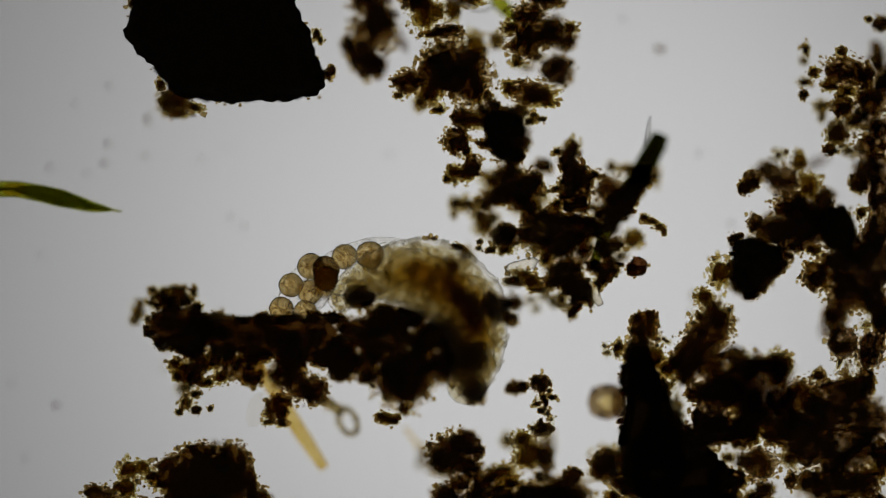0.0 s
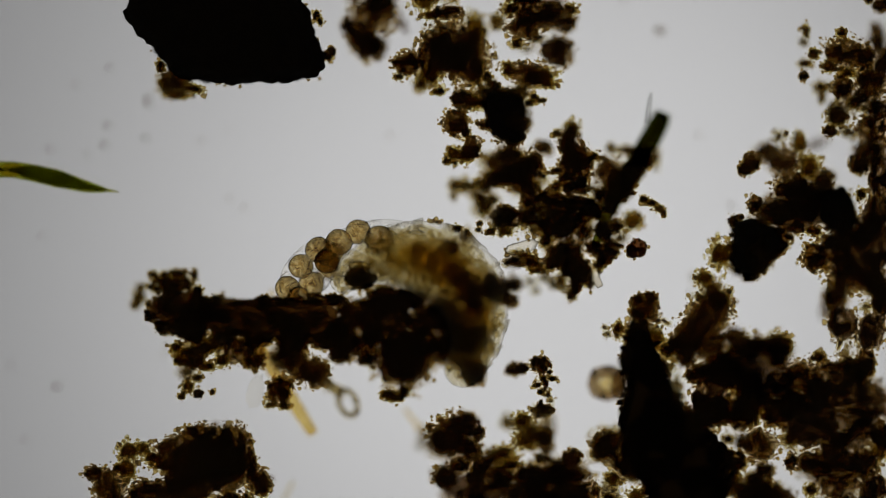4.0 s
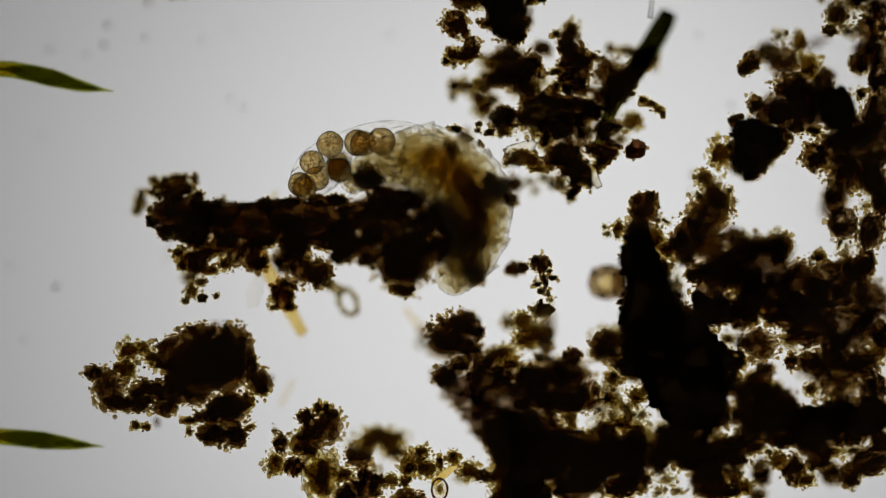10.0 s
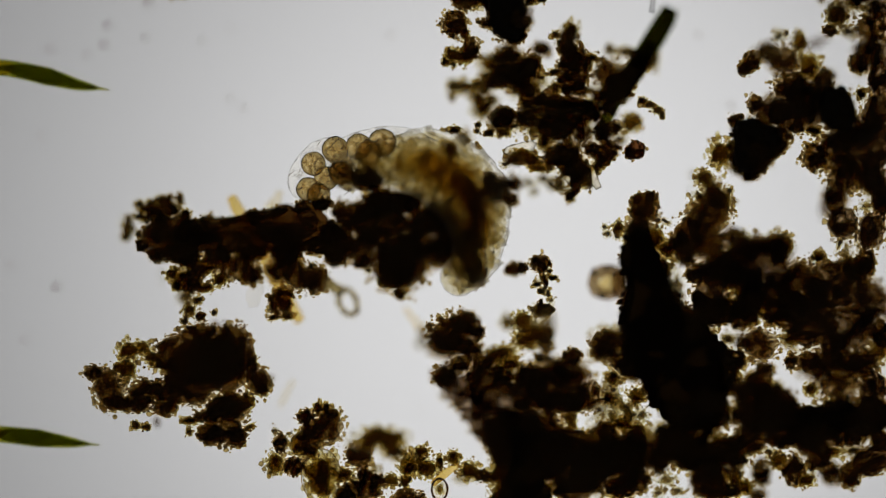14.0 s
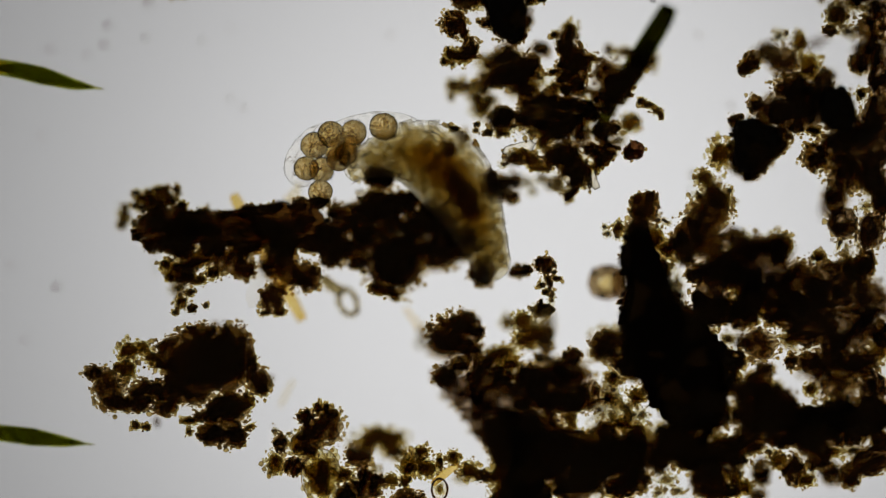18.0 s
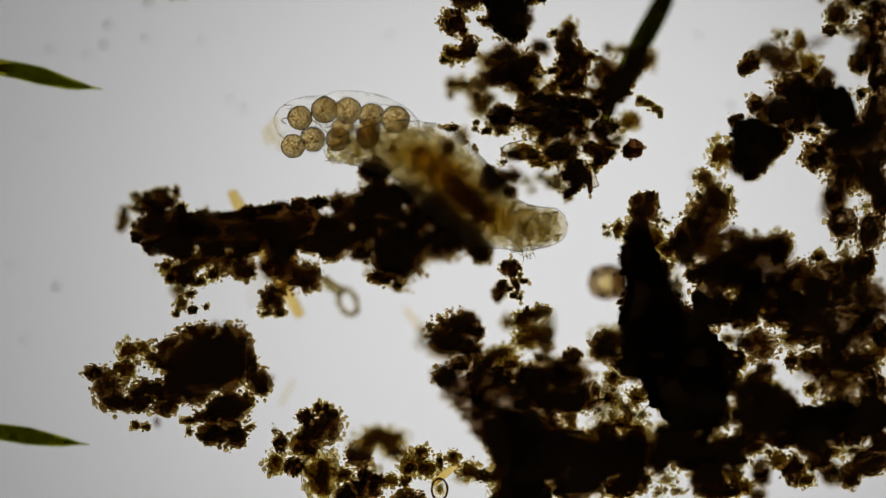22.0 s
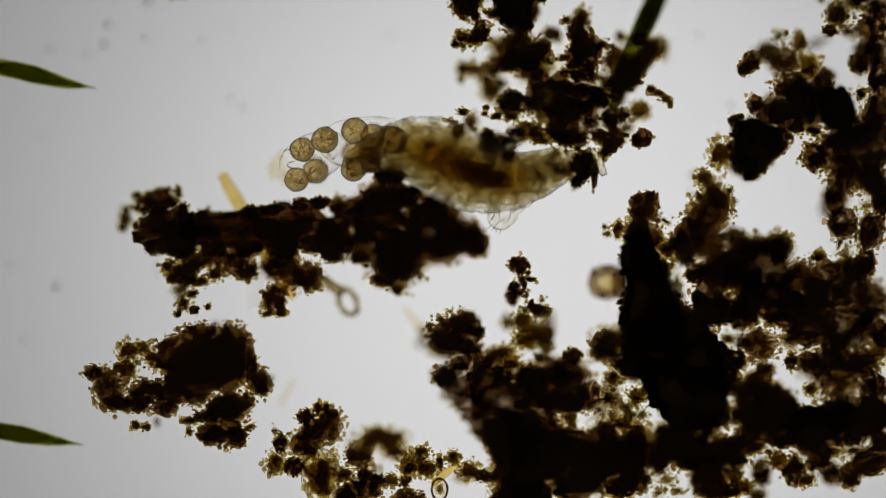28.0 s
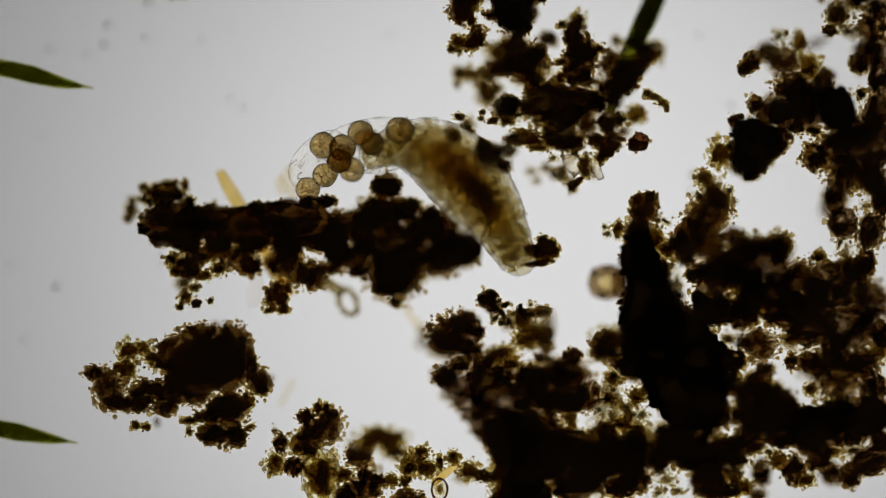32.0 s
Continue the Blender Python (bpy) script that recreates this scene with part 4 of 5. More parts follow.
heart = part("middle", lump_mesh(9.0, 0.4, ICO2), HAZE, capsule, "pale yellowish clear middle")
heart.location, heart.scale = P(1078, 503, 150) - capsule.location, (0.019, 0.017, 0.008)
tail = thing("clear_thread", "thin pale thread with a blurred amber end", "plant fibre", at=P(730, 560, 0))
part("shaft", tube_mesh("shaft", [(716, 545, 190), (730, 562, 200), (746, 585, 210)], [2.5, 3, 4]), STRAW, tail).location = -tail.location
rnd = random.Random(11)
for x, y, r in [(181, 78, 8), (150, 95, 5), (96, 508, 8), (40, 602, 5), (260, 5, 7), (130, -30, 5), (405, 48, 4), (1170, -125, 12), (1105, -180, 5), (15, 470, 5), (743, 730, 3), (1107, 558, 4), (1297, 185, 6), (258, -4, 8), (190, -60, 6), (187, 43, 7), (255, 65, 6), (85, 85, 6), (355, 70, 5), (405, 173, 5), (430, 190, 5), (70, 240, 5), (320, 470, 5), (1240, 60, 5), (690, 60, 5)]:
    speck = new("dust_speck", lump_mesh(r + x * 0.01, 0.5, ICO1))
    speck.data.materials.append(GREY)
    speck.location, speck.scale = P(x, y, 1.5), (r * 0.8 / 1000, r * 0.65 / 1000, 0.0025)
    tagged(speck, "faint tiny speck of dust on the glass", "dust", "specks on the slide")


# ---- the water bear with its eggs ----
bear = thing("water_bear", "translucent yellowish water bear with brown gut and round eggs", "animal")
# the middle line of its body, from tail to head
SPINES = {}
SPINES[0] = [(585, 335), (640, 290), (700, 275), (765, 282), (828, 330), (846, 400), (834, 452), (811, 494)]
SPINES[3.5] = [(590, 335), (645, 290), (702, 276), (766, 283), (828, 330), (846, 400), (832, 453), (808, 496)]
SPINES[6] = [(575, 330), (640, 292), (700, 278), (765, 284), (828, 330), (846, 395), (831, 450), (788, 494)]
SPINES[8] = [(600, 325), (655, 290), (710, 280), (770, 285), (832, 335), (848, 400), (838, 450), (803, 490)]
SPINES[10] = [(605, 335), (655, 300), (710, 285), (770, 288), (832, 338), (848, 405), (831, 460), (785, 507)]
SPINES[12] = [(590, 330), (645, 300), (705, 290), (768, 292), (832, 340), (848, 405), (826, 465), (773, 515)]
SPINES[14] = [(600, 330), (655, 295), (712, 290), (770, 295), (832, 345), (846, 410), (836, 465), (793, 507)]
SPINES[17] = [(620, 320), (665, 295), (715, 285), (770, 290), (822, 330), (838, 385), (838, 430), (811, 470)]
SPINES[18] = [(615, 310), (665, 280), (718, 270), (775, 290), (820, 345), (845, 400), (863, 445), (878, 485)]
SPINES[19] = [(635, 285), (685, 265), (730, 265), (785, 300), (827, 355), (862, 405), (894, 450), (926, 510)]
SPINES[20] = [(570, 235), (640, 240), (710, 258), (775, 295), (825, 345), (870, 390), (922, 422), (982, 446)]
SPINES[21] = [(565, 262), (640, 265), (710, 270), (770, 295), (820, 345), (865, 390), (900, 435), (914, 482)]
SPINES[22] = [(570, 268), (640, 262), (710, 268), (770, 295), (820, 345), (870, 383), (928, 402), (998, 398)]
SPINES[23] = [(590, 285), (650, 268), (710, 262), (770, 290), (822, 340), (875, 370), (930, 382), (985, 368)]
SPINES[24] = [(600, 285), (660, 265), (715, 258), (775, 290), (825, 338), (880, 370), (940, 358), (968, 315)]
SPINES[25] = [(610, 285), (665, 262), (720, 258), (775, 290), (825, 338), (880, 368), (938, 345), (965, 300)]
SPINES[28] = [(610, 300), (670, 270), (730, 264), (790, 285), (850, 312), (910, 318), (965, 302), (1005, 280)]
SPINES[29] = [(610, 300), (670, 270), (730, 265), (795, 285), (855, 305), (915, 307), (975, 300), (1030, 292)]
SPINES[30] = [(610, 300), (670, 275), (730, 270), (795, 288), (855, 302), (915, 304), (972, 326), (1010, 360)]
SPINES[30.5] = [(612, 300), (672, 275), (732, 270), (797, 288), (857, 308), (910, 330), (950, 370), (965, 420)]
SPINES[31] = [(620, 290), (675, 265), (730, 262), (793, 285), (856, 318), (906, 358), (936, 408), (937, 456)]
SPINES[32] = [(640, 285), (690, 262), (735, 258), (790, 285), (840, 335), (880, 388), (905, 436), (930, 474)]
TIMES = sorted(SPINES)
# the shed skin round the eggs: middle and tilt of its front and rear half
SAC = {0: (650, 262, 12, 545, 300, 50), 3.5: (660, 263, 10, 550, 302, 48), 6: (648, 262, 12, 535, 300, 50), 8: (670, 262, 8, 560, 292, 48), 10: (675, 264, 6, 568, 298, 45),
       12: (655, 280, 10, 548, 312, 45), 14: (670, 275, 8, 562, 300, 50), 17: (668, 254, 8, 568, 282, 50), 18: (660, 248, 6, 555, 275, 50), 19: (670, 242, 6, 565, 268, 52)}
SAC.update({20: (650, 200, -16, 545, 192, 5), 21: (650, 212, -14, 545, 208, 8), 22: (650, 214, -14, 548, 212, 8), 23: (660, 220, -12, 560, 225, 15), 24: (675, 230, -8, 585, 240, 30), 25: (685, 232, -8, 590, 240, 30)})
SAC.update({28: (660, 256, -2, 555, 278, 25), 30: (665, 256, 4, 556, 282, 30), 31: (665, 258, 10, 570, 280, 40), 32: (665, 258, 6, 565, 285, 45)})
# two legs that show: root and the way they point
STEPS_A = [(0, 830, 425, 262), (14, 830, 430, 262), (17, 818, 425, 262), (18, 862, 470, 250), (19, 882, 490, 255), (20, 888, 456, 255), (21, 868, 468, 255), (22, 925, 425, 290), (23, 938, 410, 290), (24, 955, 385, 325), (25, 950, 385, 300), (28, 930, 320, 330), (32, 900, 440, 280)]
STEPS_B = [(0, 825, 340, 235), (17, 820, 350, 245), (20, 838, 410, 250), (23, 845, 400, 255), (25, 848, 398, 255), (28, 892, 372, 245), (29, 890, 362, 250), (30, 888, 358, 245), (30.5, 886, 370, 240), (31, 868, 392, 235), (32, 850, 400, 230)]


def along(spine, s):
    """Point and heading at the share s of a line's length, on a smooth curve."""
    pts = [Vector(p) for p in spine]
    fine = []
    for i in range(len(pts) - 1):
        p0, p1, p2, p3 = pts[max(i - 1, 0)], pts[i], pts[i + 1], pts[min(i + 2, len(pts) - 1)]
        for k in range(8):
            u = k / 8
            fine.append(0.5 * ((2 * p1) + (p2 - p0) * u + (2 * p0 - 5 * p1 + 4 * p2 - p3) * u * u + (3 * p1 - p0 - 3 * p2 + p3) * u ** 3))
    fine.append(pts[-1])
    steps = [(b - a).length for a, b in zip(fine, fine[1:])]
    want = s * sum(steps)
    for a, b, d in zip(fine, fine[1:], steps):
        if want <= d:
            return a + (b - a) * (want / d), math.degrees(math.atan2(-(b - a).y, (b - a).x))
        want -= d
    return fine[-1], math.degrees(math.atan2(-(fine[-1] - fine[-2]).y, (fine[-1] - fine[-2]).x))


def barrel_mesh(name, half, r0, r1, r2, closed=0, flat=0.75, sides=40, folds=3.0):
    """An open sleeve of skin along x with radii r0, r1, r2 (micrometres) and soft folds; closed=1 rounds its front end."""
    bm = bmesh.new()
    rings = []
    steps = 18
    for i in range(steps + 1):
        u = i / steps * 2 - 1
        r = r1 + (r2 - r0) / 2 * u + ((r0 + r2) / 2 - r1) * u * u
        if closed in (1, 2) and u > 0:
            r = r1 * math.sqrt(max(0.0, 1 - u * u)) + 0.01
        if closed in (2, 3) and u <= 0:
            r = r1 * math.sqrt(max(0.0, 1 - u * u)) + 0.01
        ring_ = []
        for j in range(sides):
            a = 2 * math.pi * j / sides
            k = 1 + folds / 100 * noise.noise(Vector((u * 3.5, math.cos(a) * 2, math.sin(a) * 2 + r1)))
            ring_.append(bm.verts.new(Vector((u * half, math.cos(a) * r * k, math.sin(a) * r * k * flat)) / 1000))
        rings.append(ring_)
    for a, b in zip(rings, rings[1:]):
        for j in range(sides):
            bm.faces.new((a[j], a[(j + 1) % sides], b[(j + 1) % sides], b[j]))
    me = bpy.data.meshes.new(name)
    bm.to_mesh(me)
    bm.free()
    return smooth(me)


def cells_mesh(name, half, radius, count, seed, flat=0.6):
    """Round storage cells that fill one stretch of the body."""
    rnd_ = random.Random(seed)
    verts, faces, n = [], [], 0
    for _ in range(count):
        a = rnd_.uniform(0, 2 * math.pi)
        k = math.sqrt(rnd_.random()) * 0.9
        c = np.array((rnd_.uniform(-half, half), math.cos(a) * k * radius, math.sin(a) * k * radius * flat))
        r = rnd_.choice((1.5, 2.0, 2.7, 3.6, 4.6, 5.6))
        ball_ = ICO1 if r > 2.5 else ICO0
        verts.append((ball_[0] * r * np.array([rnd_.uniform(0.8, 1.25) for _ in range(3)]) + c) / 1000)
        faces += (ball_[1] + n).tolist()
        n += len(ball_[0])
    me = bpy.data.meshes.new(name)
    me.from_pydata(np.concatenate(verts).tolist(), [], faces)
    return smooth(me)


def fold_mesh(name, half, radius, count, seed, flat=0.75):
    """Fine dark threads that draw the shade of creases over one stretch of the skin."""
    rnd_ = random.Random(seed)
    verts, faces = [], []
    for _ in range(count):
        u, a, k = rnd_.uniform(-half, half), rnd_.uniform(0, 2 * math.pi), rnd_.uniform(0.5, 0.97)
        turn, curl, long, r = rnd_.uniform(0, 2 * math.pi), rnd_.uniform(-0.5, 0.5), rnd_.randrange(4, 11), rnd_.uniform(0.45, 0.95)
        base = len(verts)
        for i in range(long):
            c = Vector((u, math.cos(a) * radius * k, math.sin(a) * radius * k * flat))
            side = Vector((-math.sin(turn), math.cos(turn), 0))
            for d in (side, Vector((0, 0, 1)), -side, Vector((0, 0, -1))):
                verts.append((c + d * r * (0.3 if i in (0, long - 1) else 1)) / 1000)
            u += math.cos(turn) * 4.2
            a += math.sin(turn) * 4.2 / radius
            turn += curl + rnd_.uniform(-0.35, 0.35)
        for i in range(long - 1):
            for j in range(4):
                q = base + i * 4
                faces.append((q + j, q + (j + 1) % 4, q + 4 + (j + 1) % 4, q + 4 + j))
    me = bpy.data.meshes.new(name)
    me.from_pydata([v[:] for v in verts], [], faces)
    return smooth(me)


BODY = 96  # height of the body's middle over the slide


def girth(s):
    """Half width of the body at the share s of its length."""
    table = [(0, 14), (0.08, 27), (0.16, 36), (0.26, 51), (0.38, 66), (0.5, 71), (0.6, 67), (0.7, 58), (0.8, 47), (0.9, 38), (1.0, 30)]
    for (s0, r0), (s1, r1) in zip(table, table[1:]):
        if s <= s1:
            return r0 + (r1 - r0) * (s - s0) / (s1 - s0)
    return table[-1][1]


SEGMENTS = []
for i, s in enumerate((0.08, 0.16, 0.24, 0.32, 0.4, 0.48, 0.56, 0.64, 0.72, 0.8, 0.875, 0.94)):
    front, half = i == 11, 36
    r0, r1, r2 = girth(s - 0.07), girth(s), girth(s + 0.07)
    seg = part("head" if front else "tail" if i == 0 else "body_segment", barrel_mesh("segment", half, r0, r1, r2, 1 if front else 3 if i == 0 else 0, 0.75, 40, 5.0), BODYSKIN, bear, "clear rounded head" if front else "clear folded skin with yellowish cells")
    SEGMENTS.append((seg, s))
    tagged(part("cells", cells_mesh("cells", half * (0.5 if front else 0.75), r1 * (0.8 if front else 0.92), int(r1 * 3.2), i), CELL, seg, "pale yellow storage cells"), kind="stuff")
    tagged(part("creases", fold_mesh("creases", half * (0.45 if front else 0.8), r1 * (0.75 if front else 0.94), int(r1 * 0.9), 40 + i), FOLD, seg, "fine dark threads drawing the shade of skin creases"), kind="stuff")
for i in (4, 5):  # soil stuck on the back's skin
    tuft = cells_mesh("skin_dirt", 14, 5, 9, 70 + i)
    for v in tuft.vertices:
        v.co.y += girth(SEGMENTS[i][1]) / 1000
    tagged(part("skin_dirt", tuft, CRUMB, SEGMENTS[i][0], "dark soil specks stuck to the skin"), kind="stuff")
FLESH = []
for s in (0.1, 0.2, 0.3, 0.38, 0.46, 0.54, 0.62, 0.7, 0.78, 0.86, 0.93):
    r = girth(s) * 0.86
    FLESH.append((part("flesh", barrel_mesh("flesh", max(38, r), r, r, r, 2, 0.7, 32, 9.0), TISSUE, bear, "yellowish translucent flesh"), s))
for s, half, r in [(0.34, 46, 30), (0.44, 50, 36), (0.54, 50, 38), (0.64, 48, 35), (0.73, 40, 28)]:
    FLESH.append((part("gut_wall", barrel_mesh("gut_wall", half, r, r, r, 2, 0.7, 32, 22.0), HAZE, bear, "hazy amber gut wall"), s))
GUTS = []
for i, (s, half, r, mat) in enumerate([(0.36, 34, 18, "amber"), (0.43, 40, 24, "amber"), (0.5, 42, 26, "amber"), (0.555, 38, 17, "dark"), (0.62, 38, 19, "dark"), (0.67, 34, 15, "dark"), (0.74, 34, 18, "amber")]):
    GUTS.append((part("gut", barrel_mesh("gut", half, r, r, r, 2, 0.6, 32, 45.0), GUT if mat == "dark" else AMBER, bear, "dark brown gut" if mat == "dark" else "amber gut"), s))
throat = part("throat_bulb", lump_mesh(51.0, 0.1, ICO2), CELL, bear, "round muscular throat bulb")
throat.scale = (0.021, 0.018, 0.016)
FLESH.append((throat, 0.87))
SACS = []
for i, (half, r0, r1, r2) in enumerate(((100, 40, 50, 44), (66, 38, 42, 40))):
    SACS.append((part("egg_sac", barrel_mesh("egg_sac", half, r0, r1, r2, 2, 0.8, 48, 7.0), SKIN, bear, "thin clear shed skin round the eggs"), i * 3))
    tagged(part("creases", fold_mesh("creases", half * 0.55, r1 * 0.85, 22, 60 + i), FOLD, SACS[-1][0], "fine dark threads drawing the shade of shed skin creases"), kind="stuff")
LEGS = []
for length, wide, steps in ((32, 19, STEPS_A), (38, 27, STEPS_B)):
    leg = part("leg", barrel_mesh("leg", length, wide * 1.5, wide, wide * 0.6, 1, 0.6, 48, 25.0), BODYSKIN, bear, "stubby clear leg")
    tagged(part("creases", fold_mesh("creases", length * 0.5, wide * 0.75, 12, 80), FOLD, leg, "fine dark threads drawing the shade of skin creases"), kind="stuff")
    for j in range(4):
        y = 441 + (j - 1.5) * 6
        part("claw", tube_mesh("claw", [(784 + length - 5, y, 0), (784 + length + 1, y + (j - 1.5), 0), (784 + length + 5, y + (j - 1.5) * 2 + 2, -2)], [0.8, 0.6, 0.2], 6), FOLD, leg, "tiny curved claw")
    LEGS.append((leg, steps))

ET = (0, 3.2, 6, 8, 9, 11, 12, 13, 14.5, 16.5, 18, 19, 20, 21, 23, 25, 28, 30.5, 32)
NEST = []
NEST.append([(498, 336), (512, 333), (495, 328), (528, 322), (541, 327), (522, 326), (545, 350), (545, 338), (549, 335), (573, 354), (567, 340), (573, 330), (510, 222), (512, 243), (535, 265), (575, 288), (525, 318), (540, 322), (545, 335)])
NEST.append([(515, 294), (526, 289), (545, 313), (545, 282), (560, 288), (545, 288), (552, 302), (552, 293), (556, 290), (548, 312), (542, 298), (548, 288), (520, 177), (528, 196), (535, 215), (563, 243), (535, 265), (552, 292), (575, 310)])
NEST.append([(550, 261), (568, 263), (548, 270), (582, 253), (593, 254), (575, 265), (583, 278), (590, 268), (594, 265), (562, 272), (556, 258), (562, 248), (563, 160), (570, 179), (580, 200), (598, 206), (575, 248), (572, 262), (572, 258)])
NEST.append([(577, 266), (602, 249), (592, 260), (621, 258), (636, 253), (630, 255), (630, 262), (632, 262), (636, 259), (592, 252), (586, 238), (592, 228), (610, 172), (613, 184), (620, 205), (622, 223), (628, 232), (612, 252), (606, 262)])
NEST.append([(610, 244), (636, 233), (625, 246), (626, 272), (668, 238), (620, 274), (645, 275), (650, 272), (654, 270), (632, 249), (626, 235), (632, 225), (632, 192), (642, 206), (665, 205), (657, 206), (660, 242), (640, 240), (638, 236)])
NEST.append([(655, 241), (672, 245), (665, 248), (657, 236), (683, 250), (668, 252), (674, 258), (675, 255), (679, 252), (685, 238), (679, 225), (683, 214), (690, 206), (696, 213), (703, 210), (707, 208), (695, 248), (700, 230), (708, 232)])
NEST.append([(548, 306), (542, 329), (585, 300), (578, 290), (605, 297), (597, 302), (605, 305), (600, 308), (604, 305), (575, 314), (569, 300), (575, 290), (548, 197), (542, 225), (575, 252), (600, 253), (558, 303), (600, 300), (622, 300)])
NEST.append([(577, 283), (577, 285), (590, 284), (604, 300), (583, 332), (552, 300), (560, 312), (575, 317), (579, 314), (605, 296), (599, 282), (605, 272), (590, 200), (592, 222), (610, 258), (637, 262), (625, 300), (618, 280), (600, 285)])
NEST.append([(540, 341), (532, 350), (522, 350), (570, 336), (572, 352), (508, 314), (518, 330), (562, 345), (566, 342), (620, 286), (614, 272), (622, 262), (650, 200), (652, 222), (652, 248), (667, 247), (655, 282), (650, 268), (660, 255)])
EGGS = []
rnd = random.Random(17)
verts, faces, n = [], [], 0
for _ in range(280):  # the granules that fill every yolk
    d = Vector((rnd.gauss(0, 1), rnd.gauss(0, 1), rnd.gauss(0, 1))).normalized() * 0.86 * rnd.random() ** 0.35
    verts.append(ICO1[0] * rnd.choice((0.03, 0.045, 0.06, 0.08)) + np.array(d))
    faces += (ICO1[1] + n).tolist()
    n += len(ICO1[0])
for a_, b_ in ((3, 7), (4, 8)):  # deeper eggs between the others
    NEST.append([((p[0] + q[0]) / 2, (p[1] + q[1]) / 2 + 4) for p, q in zip(NEST[a_], NEST[b_])])
granules = bpy.data.meshes.new("granules")
granules.from_pydata(np.concatenate(verts).tolist(), [], faces)
granules.materials.append(GRANULE)
smooth(granules)
for i, places in enumerate(NEST):
    egg = part("egg", lump_mesh(60 + i, 0.07, ICO3), EGG, bear, "round tan egg")
    k = (22, 22, 24, 24, 23, 25, 23, 22, 21, 22, 22)[i]
    egg.scale = (k / 1000, k / 1000 * 0.98, k / 1000 * 0.9)
    yolk = part("yolk", lump_mesh(80 + i, 0.12, ICO2), YOLK, egg, "cloudy brown yolk")
    yolk.scale = (0.93, 0.93, 0.86)
    tagged(part("granules", granules, None, egg, "fine brownish granules"), kind="stuff").rotation_euler = (i, i * 2.0, i * 0.7)
    EGGS.append((egg, places, BODY + (-6, -8, -4, -6, -14, -5, -24, -6, -14, -44, -48)[i]))
finish_crumbs()


# ---- what moves ----
def shifted(ob, rows):
    """Key a thing by how far its base is moved (micrometres) and turned (degrees, counter-clockwise)."""
    home = ob.location.copy()
    keys = []
    for t, dx, dy, turn in rows:
        keys.append((t, Matrix.Translation(home + Vector((dx, -dy, 0)) / 1000) @ pose(0, 0, 0, 0, 0, turn)))
    scale_ = ob.scale.copy()
    walk(ob, keys)
    ob.scale = scale_


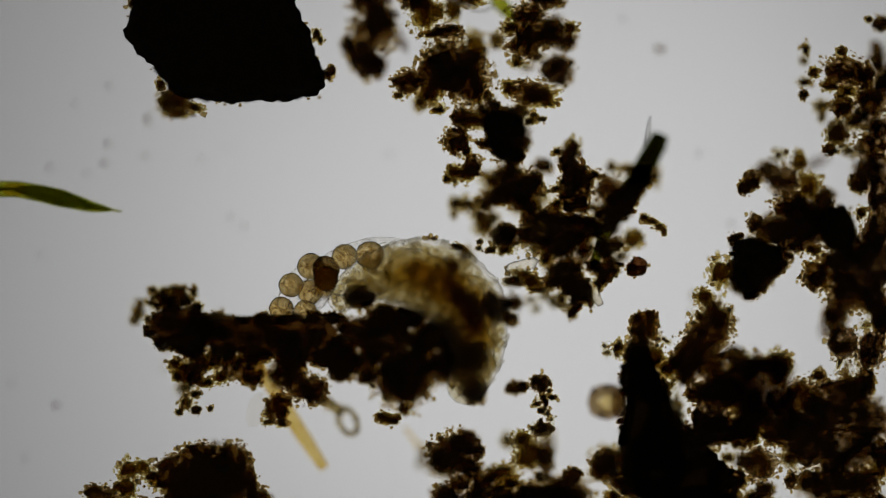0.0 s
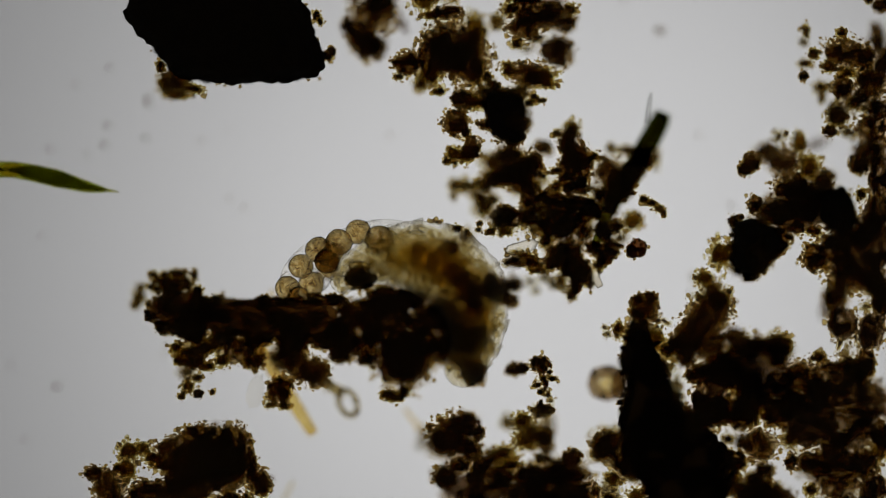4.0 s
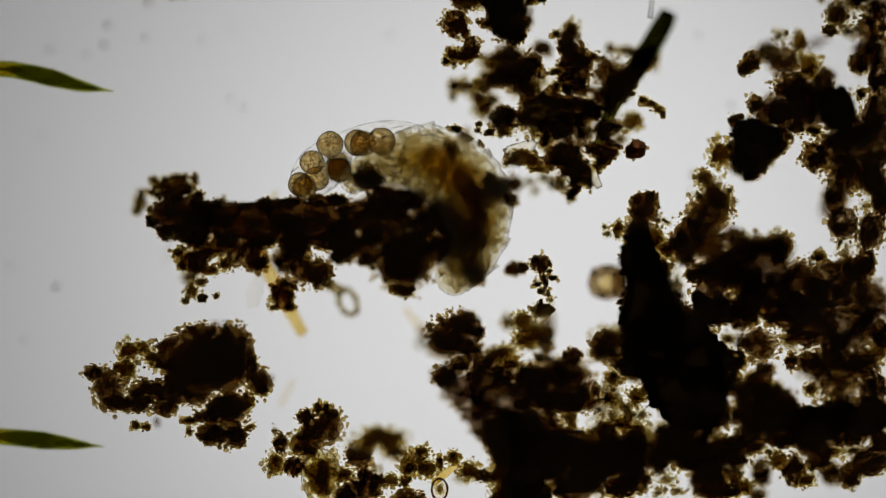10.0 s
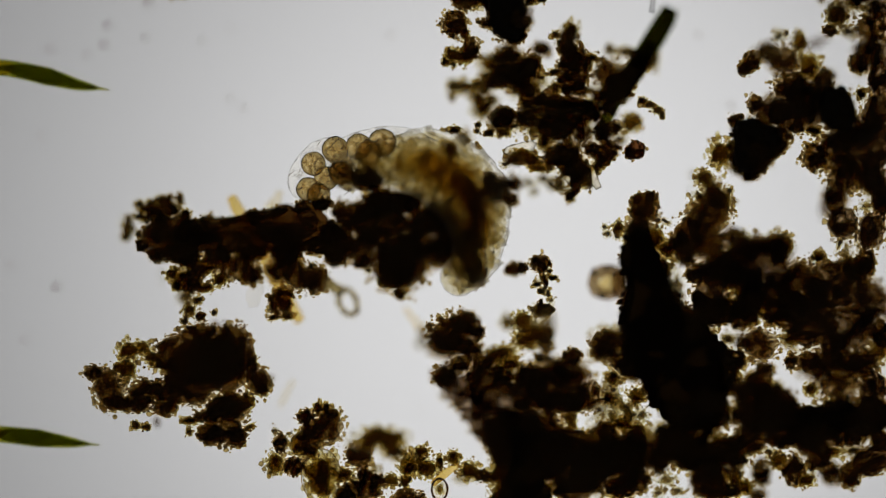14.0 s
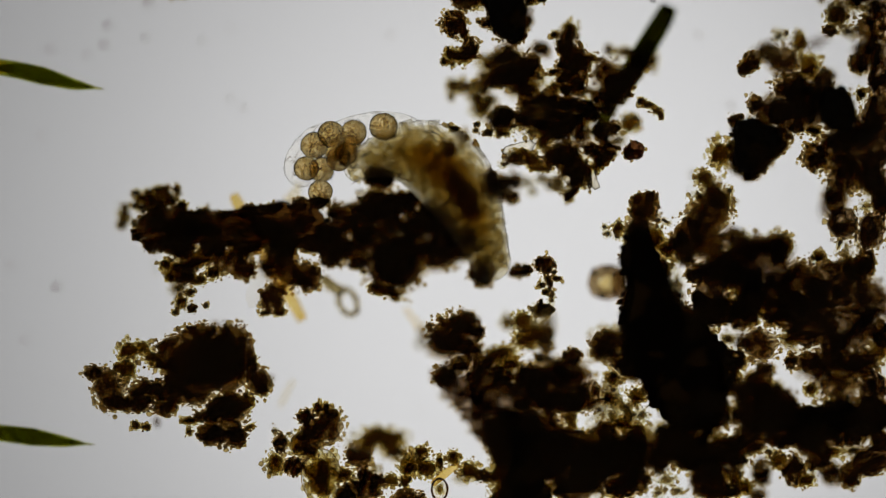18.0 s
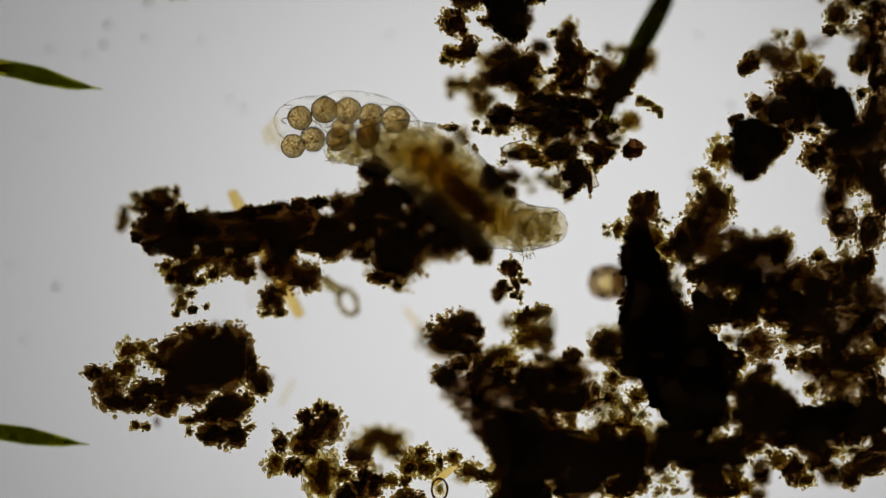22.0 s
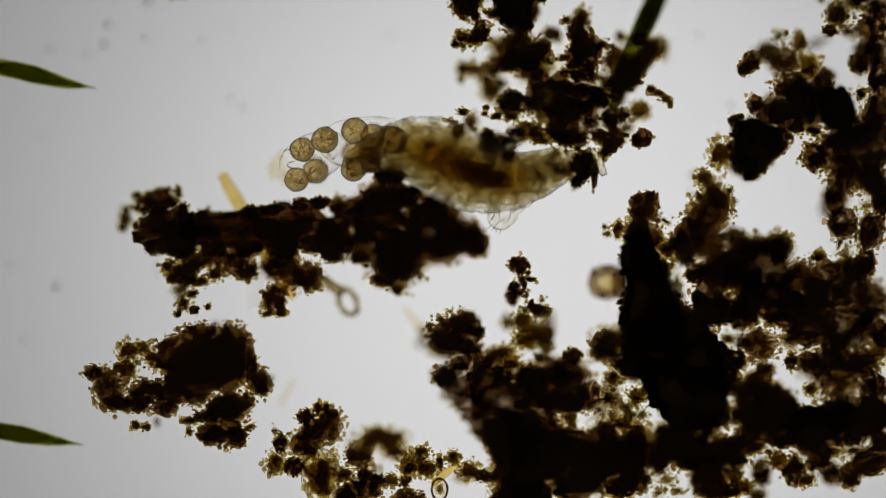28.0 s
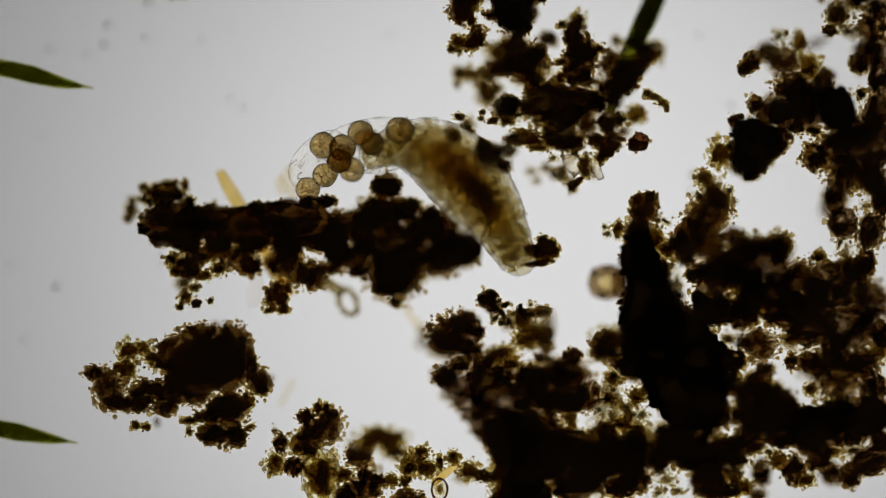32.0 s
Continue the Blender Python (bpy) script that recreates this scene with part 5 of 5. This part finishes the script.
def motions():
    # the stage slides between the lamp and the eye, so the lamp keeps with the eye
    walk(lamp, [(0, pose(0, PAN, -5.5)), (3.5, pose(0, PAN, -5.5)), (5.5, pose(0, 0, -5.5)), (32, pose(0, 0, -5.5))])
    left_end = [(0, 345, 309), (3.5, 348, 314), (5.5, 341, 309), (6, 348, 312), (7, 350, 326), (8, 350, 317), (10, 350, 322), (10.5, 337, 341), (11, 314, 372), (11.5, 321, 368), (12, 327, 361), (13, 329, 360), (14.5, 331, 352), (16.5, 332, 334), (17.5, 320, 346), (18, 323, 341), (19, 324, 340), (21, 323, 342), (23, 321, 346), (25.5, 319, 347), (27.5, 323, 345), (28, 325, 344), (29.5, 333, 336), (30, 337, 332), (32, 335, 332)]
    shifted(log, [(t, x - 348, (y - 312) * 0.3, math.degrees((y - 312) * 0.7 / 215)) for t, x, y in left_end])
    shifted(core, [(t, x - 740, y - 490, 0) for t, x, y in [(0, 752, 492), (6, 752, 492), (10, 752, 494), (11, 745, 502), (14.5, 744, 498), (16.5, 740, 498), (19, 735, 502), (21, 735, 498), (22, 740, 484), (23, 738, 480), (25.5, 733, 480), (28, 740, 490), (29.5, 752, 488), (30.5, 752, 496), (31, 741, 506), (32, 737, 513)]])
    shifted(ball, [(t, x - 690, y - 310, 0) for t, x, y in [(0, 638, 314), (6, 640, 312), (9, 655, 310), (11, 648, 318), (14.5, 652, 315), (16.5, 665, 318), (19, 674, 306), (20, 656, 304), (21, 658, 302), (23, 668, 300), (25, 676, 304), (28, 690, 310), (30.5, 685, 318), (31, 678, 325), (32, 684, 328)]])
    red = [(0, 1129, 262, 2.0), (6, 1128, 263, 2.0), (13, 1126, 266, 1.9), (19, 1123, 267, 1.6), (22, 1122, 264, 1.6), (23, 1122, 263, 1.2), (24, 1123, 258, 0.9), (25, 1125, 254, 0.7), (25.5, 1127, 251, 0.6), (27.5, 1136, 244, 0.1), (28, 1138, 245, 0), (28.5, 1140, 245, -0.1), (29.5, 1138, 248, -0.1), (31, 1135, 250, 0.1), (32, 1132, 252, 0.3)]
    shifted(upper, [(t, x - 1138, y - 245, a) for t, x, y, a in red])
    shifted(shoved, [(t, x - 880, y - 254, 0) for t, x, y in [(0, 884, 332), (6, 884, 332), (14.5, 884, 331), (17, 886, 326), (19, 884, 328), (22, 882, 318), (23, 880, 308), (25, 884, 290), (25.5, 884, 286), (27.5, 881, 260), (28, 880, 254), (29.5, 880, 250), (31, 878, 256), (32, 872, 272)]])
    shifted(knob, [(t, x - 842, y - 430, 0) for t, x, y in [(0, 838, 480), (14.5, 838, 480), (17, 853, 482), (19, 846, 484), (20, 838, 480), (21, 838, 476), (22, 850, 442), (23, 850, 430), (25.5, 848, 424), (28, 842, 430), (29.5, 846, 414), (30, 846, 416), (31, 830, 436), (32, 828, 440)]])
    shifted(twig, [(0, -6, 52, 0), (19, -6, 48, 0), (22, -4, 40, 0), (23, 0, 28, 0), (25.5, 0, 15, 0), (28, 0, 0, 0), (30, 0, 2, 0), (32, -6, 12, 0)])
    shifted(pale, [(t, x - 488, y - 300, 0) for t, x, y in [(0, 472, 362), (13, 480, 372), (16.5, 505, 362), (19, 520, 342), (20, 474, 216), (23, 490, 268), (24, 532, 296), (25, 530, 290), (26.5, 506, 294), (28, 488, 300), (30.5, 494, 314), (32, 502, 326)]])
    shifted(cap, [(0, 0, 0, 0), (16.5, 3, -3, 0), (22, 4, -6, 0), (23, 6, -8, 0), (25, 9, -11, 0), (27.5, 14, -18, 0), (28, 15, -20, 0), (29.5, 16, -21, 0), (32, 12, -17, 0)])
    shifted(crumb_b, [(t, x - 957, y - 468, a) for t, x, y, a in [(0, 957, 469, 0), (17.5, 957, 468, 0), (18, 965, 470, 0), (18.5, 980, 473, 3), (19, 1009, 480, 6), (19.5, 998, 480, 0), (20, 978, 474, 5), (20.25, 953, 497, 10), (20.5, 929, 524, 16), (20.75, 879, 528, 20), (21, 834, 528, 25), (21.25, 841, 531, 20), (21.5, 908, 502, 10), (21.75, 893, 500, 8), (22, 904, 476, 5), (22.5, 880, 490, 0), (23, 866, 493, -5), (25, 868, 490, -5), (25.5, 878, 484, -5), (27.5, 919, 471, 0), (30.5, 919, 473, 0), (31, 868, 497, 20), (31.5, 866, 512, 30), (32, 864, 530, 30)]])
    shifted(crumb_a, [(t, x - 915, y - 475, a) for t, x, y, a in [(0, 915, 476, 0), (17.5, 914, 476, 0), (18, 922, 480, 0), (18.5, 936, 484, 0), (19, 962, 484, 5), (19.5, 962, 470, 20), (20, 944, 453, 30), (20.25, 919, 520, 36), (20.5, 895, 550, 42), (20.75, 868, 562, 46), (21, 836, 570, 50), (21.25, 842, 570, 54), (21.5, 875, 530, 60), (21.75, 868, 540, 60), (22, 885, 515, 60), (23, 885, 520, 70), (25, 886, 518, 70), (27.5, 908, 520, 75), (30.5, 907, 520, 75), (31, 880, 530, 75), (32, 870, 535, 80)]])
    shifted(crumb_c, [(0, 0, 0, 0), (18, 0, 0, 0), (19, 10, 8, 0), (20, 0, 8, 0), (20.5, -20, 15, 0), (21, -30, 18, 0), (22, -24, 12, 0), (23, -40, 6, 0), (25, -40, 6, 0), (27.5, -16, 0, 0), (30.5, -16, 0, 0), (31, -40, 8, 0), (32, -36, 8, 0)])
    shifted(crumb_d, [(0, -22, 13, 0), (3.5, -15, 8, 0), (6, -3, -2, 0), (9, 3, -4, 0), (10, 3, -4, 0), (11, -6, -2, 0), (13, -12, -18, 0), (16.5, -30, -14, 0), (18, -34, -5, 0), (19, -34, -22, 0), (23, -36, -24, 0), (28, -30, -20, 0), (32, -28, -5, 0)])
    shifted(crumb_e, [(t, x - 975, y - 425, a) for t, x, y, a in [(0, 1012, 308, 90), (19, 1010, 308, 90), (23, 1012, 318, 90), (25.5, 1015, 310, 90), (28, 1022, 302, 80), (29, 1046, 310, 60), (29.5, 1050, 314, 50), (30, 1030, 364, 30), (30.5, 990, 424, 10), (31, 956, 432, 0), (32, 955, 435, 0)]])
    shifted(alga_a, [(t, x - 206, y - 162, 0) for t, x, y in [(0, 216, 164), (6, 207, 162), (9, 202, 162), (13, 196, 160), (19, 183, 158), (23, 180, 158), (28, 170, 156), (32, 166, 156)]])
    shifted(alga_b, [(t, x - 199, y - 795, -max(0, t - 6) * 0.21) for t, x, y in [(0, 212, 797), (6, 199, 795), (9, 187, 792), (13, 178, 789), (19, 164, 788), (25, 152, 788), (28, 146, 788), (32, 138, 785)]])
    shifted(rod, [(0, -3, 6, 0), (6, 4, 0, 0), (9, 8, 0, -1), (13, 11, -6, -2), (19, 8, -14, -2), (20, 10, -22, -1), (23, 12, -40, 2), (25.5, 10, -45, 3), (28, 18, -66, 6), (32, 14, -62, 6)])
    shifted(spike, [(0, 0, -2, 0), (6, 3, -15, 0), (9, 6, -18, 0), (13, 9, -25, 0), (19, 12, -50, 0), (32, 12, -60, 0)])
    shifted(fibre, [(t, x - 535, y - 572, a) for t, x, y, a in [(0, 566, 622, 4), (1.5, 558, 606, 3), (3.5, 550, 594, 3), (6, 546, 592, 2), (10, 538, 592, 0), (11, 536, 586, 0), (13, 532, 572, 0), (16.5, 535, 568, 0), (19, 537, 565, 0), (22, 533, 560, 0), (23, 530, 556, 0), (24, 529, 552, 0), (25.5, 525, 542, 0), (28, 518, 529, 1), (29.5, 516, 526, 1), (32, 514, 524, 1)]])
    for piece, s, z in [(p, s, BODY) for p, s in SEGMENTS + FLESH] + [(p, s, BODY - 22) for p, s in GUTS]:
        size = piece.scale.copy()
        keys = []
        for t in TIMES:
            p, a = along(SPINES[t], s)
            keys.append((t, Matrix.Translation(P(p.x, p.y, z)) @ pose(0, 0, 0, 0, 0, a)))
        walk(piece, keys)
        piece.scale = size
    for leg, steps in LEGS:
        walk(leg, [(t, Matrix.Translation(P(x, y, BODY - 4)) @ pose(0, 0, 0, 0, 0, a)) for t, x, y, a in steps])
    for skin, i in SACS:
        walk(skin, [(t, Matrix.Translation(P(row[i], row[i + 1], BODY)) @ pose(0, 0, 0, 0, 0, row[i + 2])) for t, row in sorted(SAC.items())])
    for egg, places, z in EGGS:
        walk(egg, [(t, Matrix.Translation(P(x, y, z))) for t, (x, y) in zip(ET, places)])


motions()
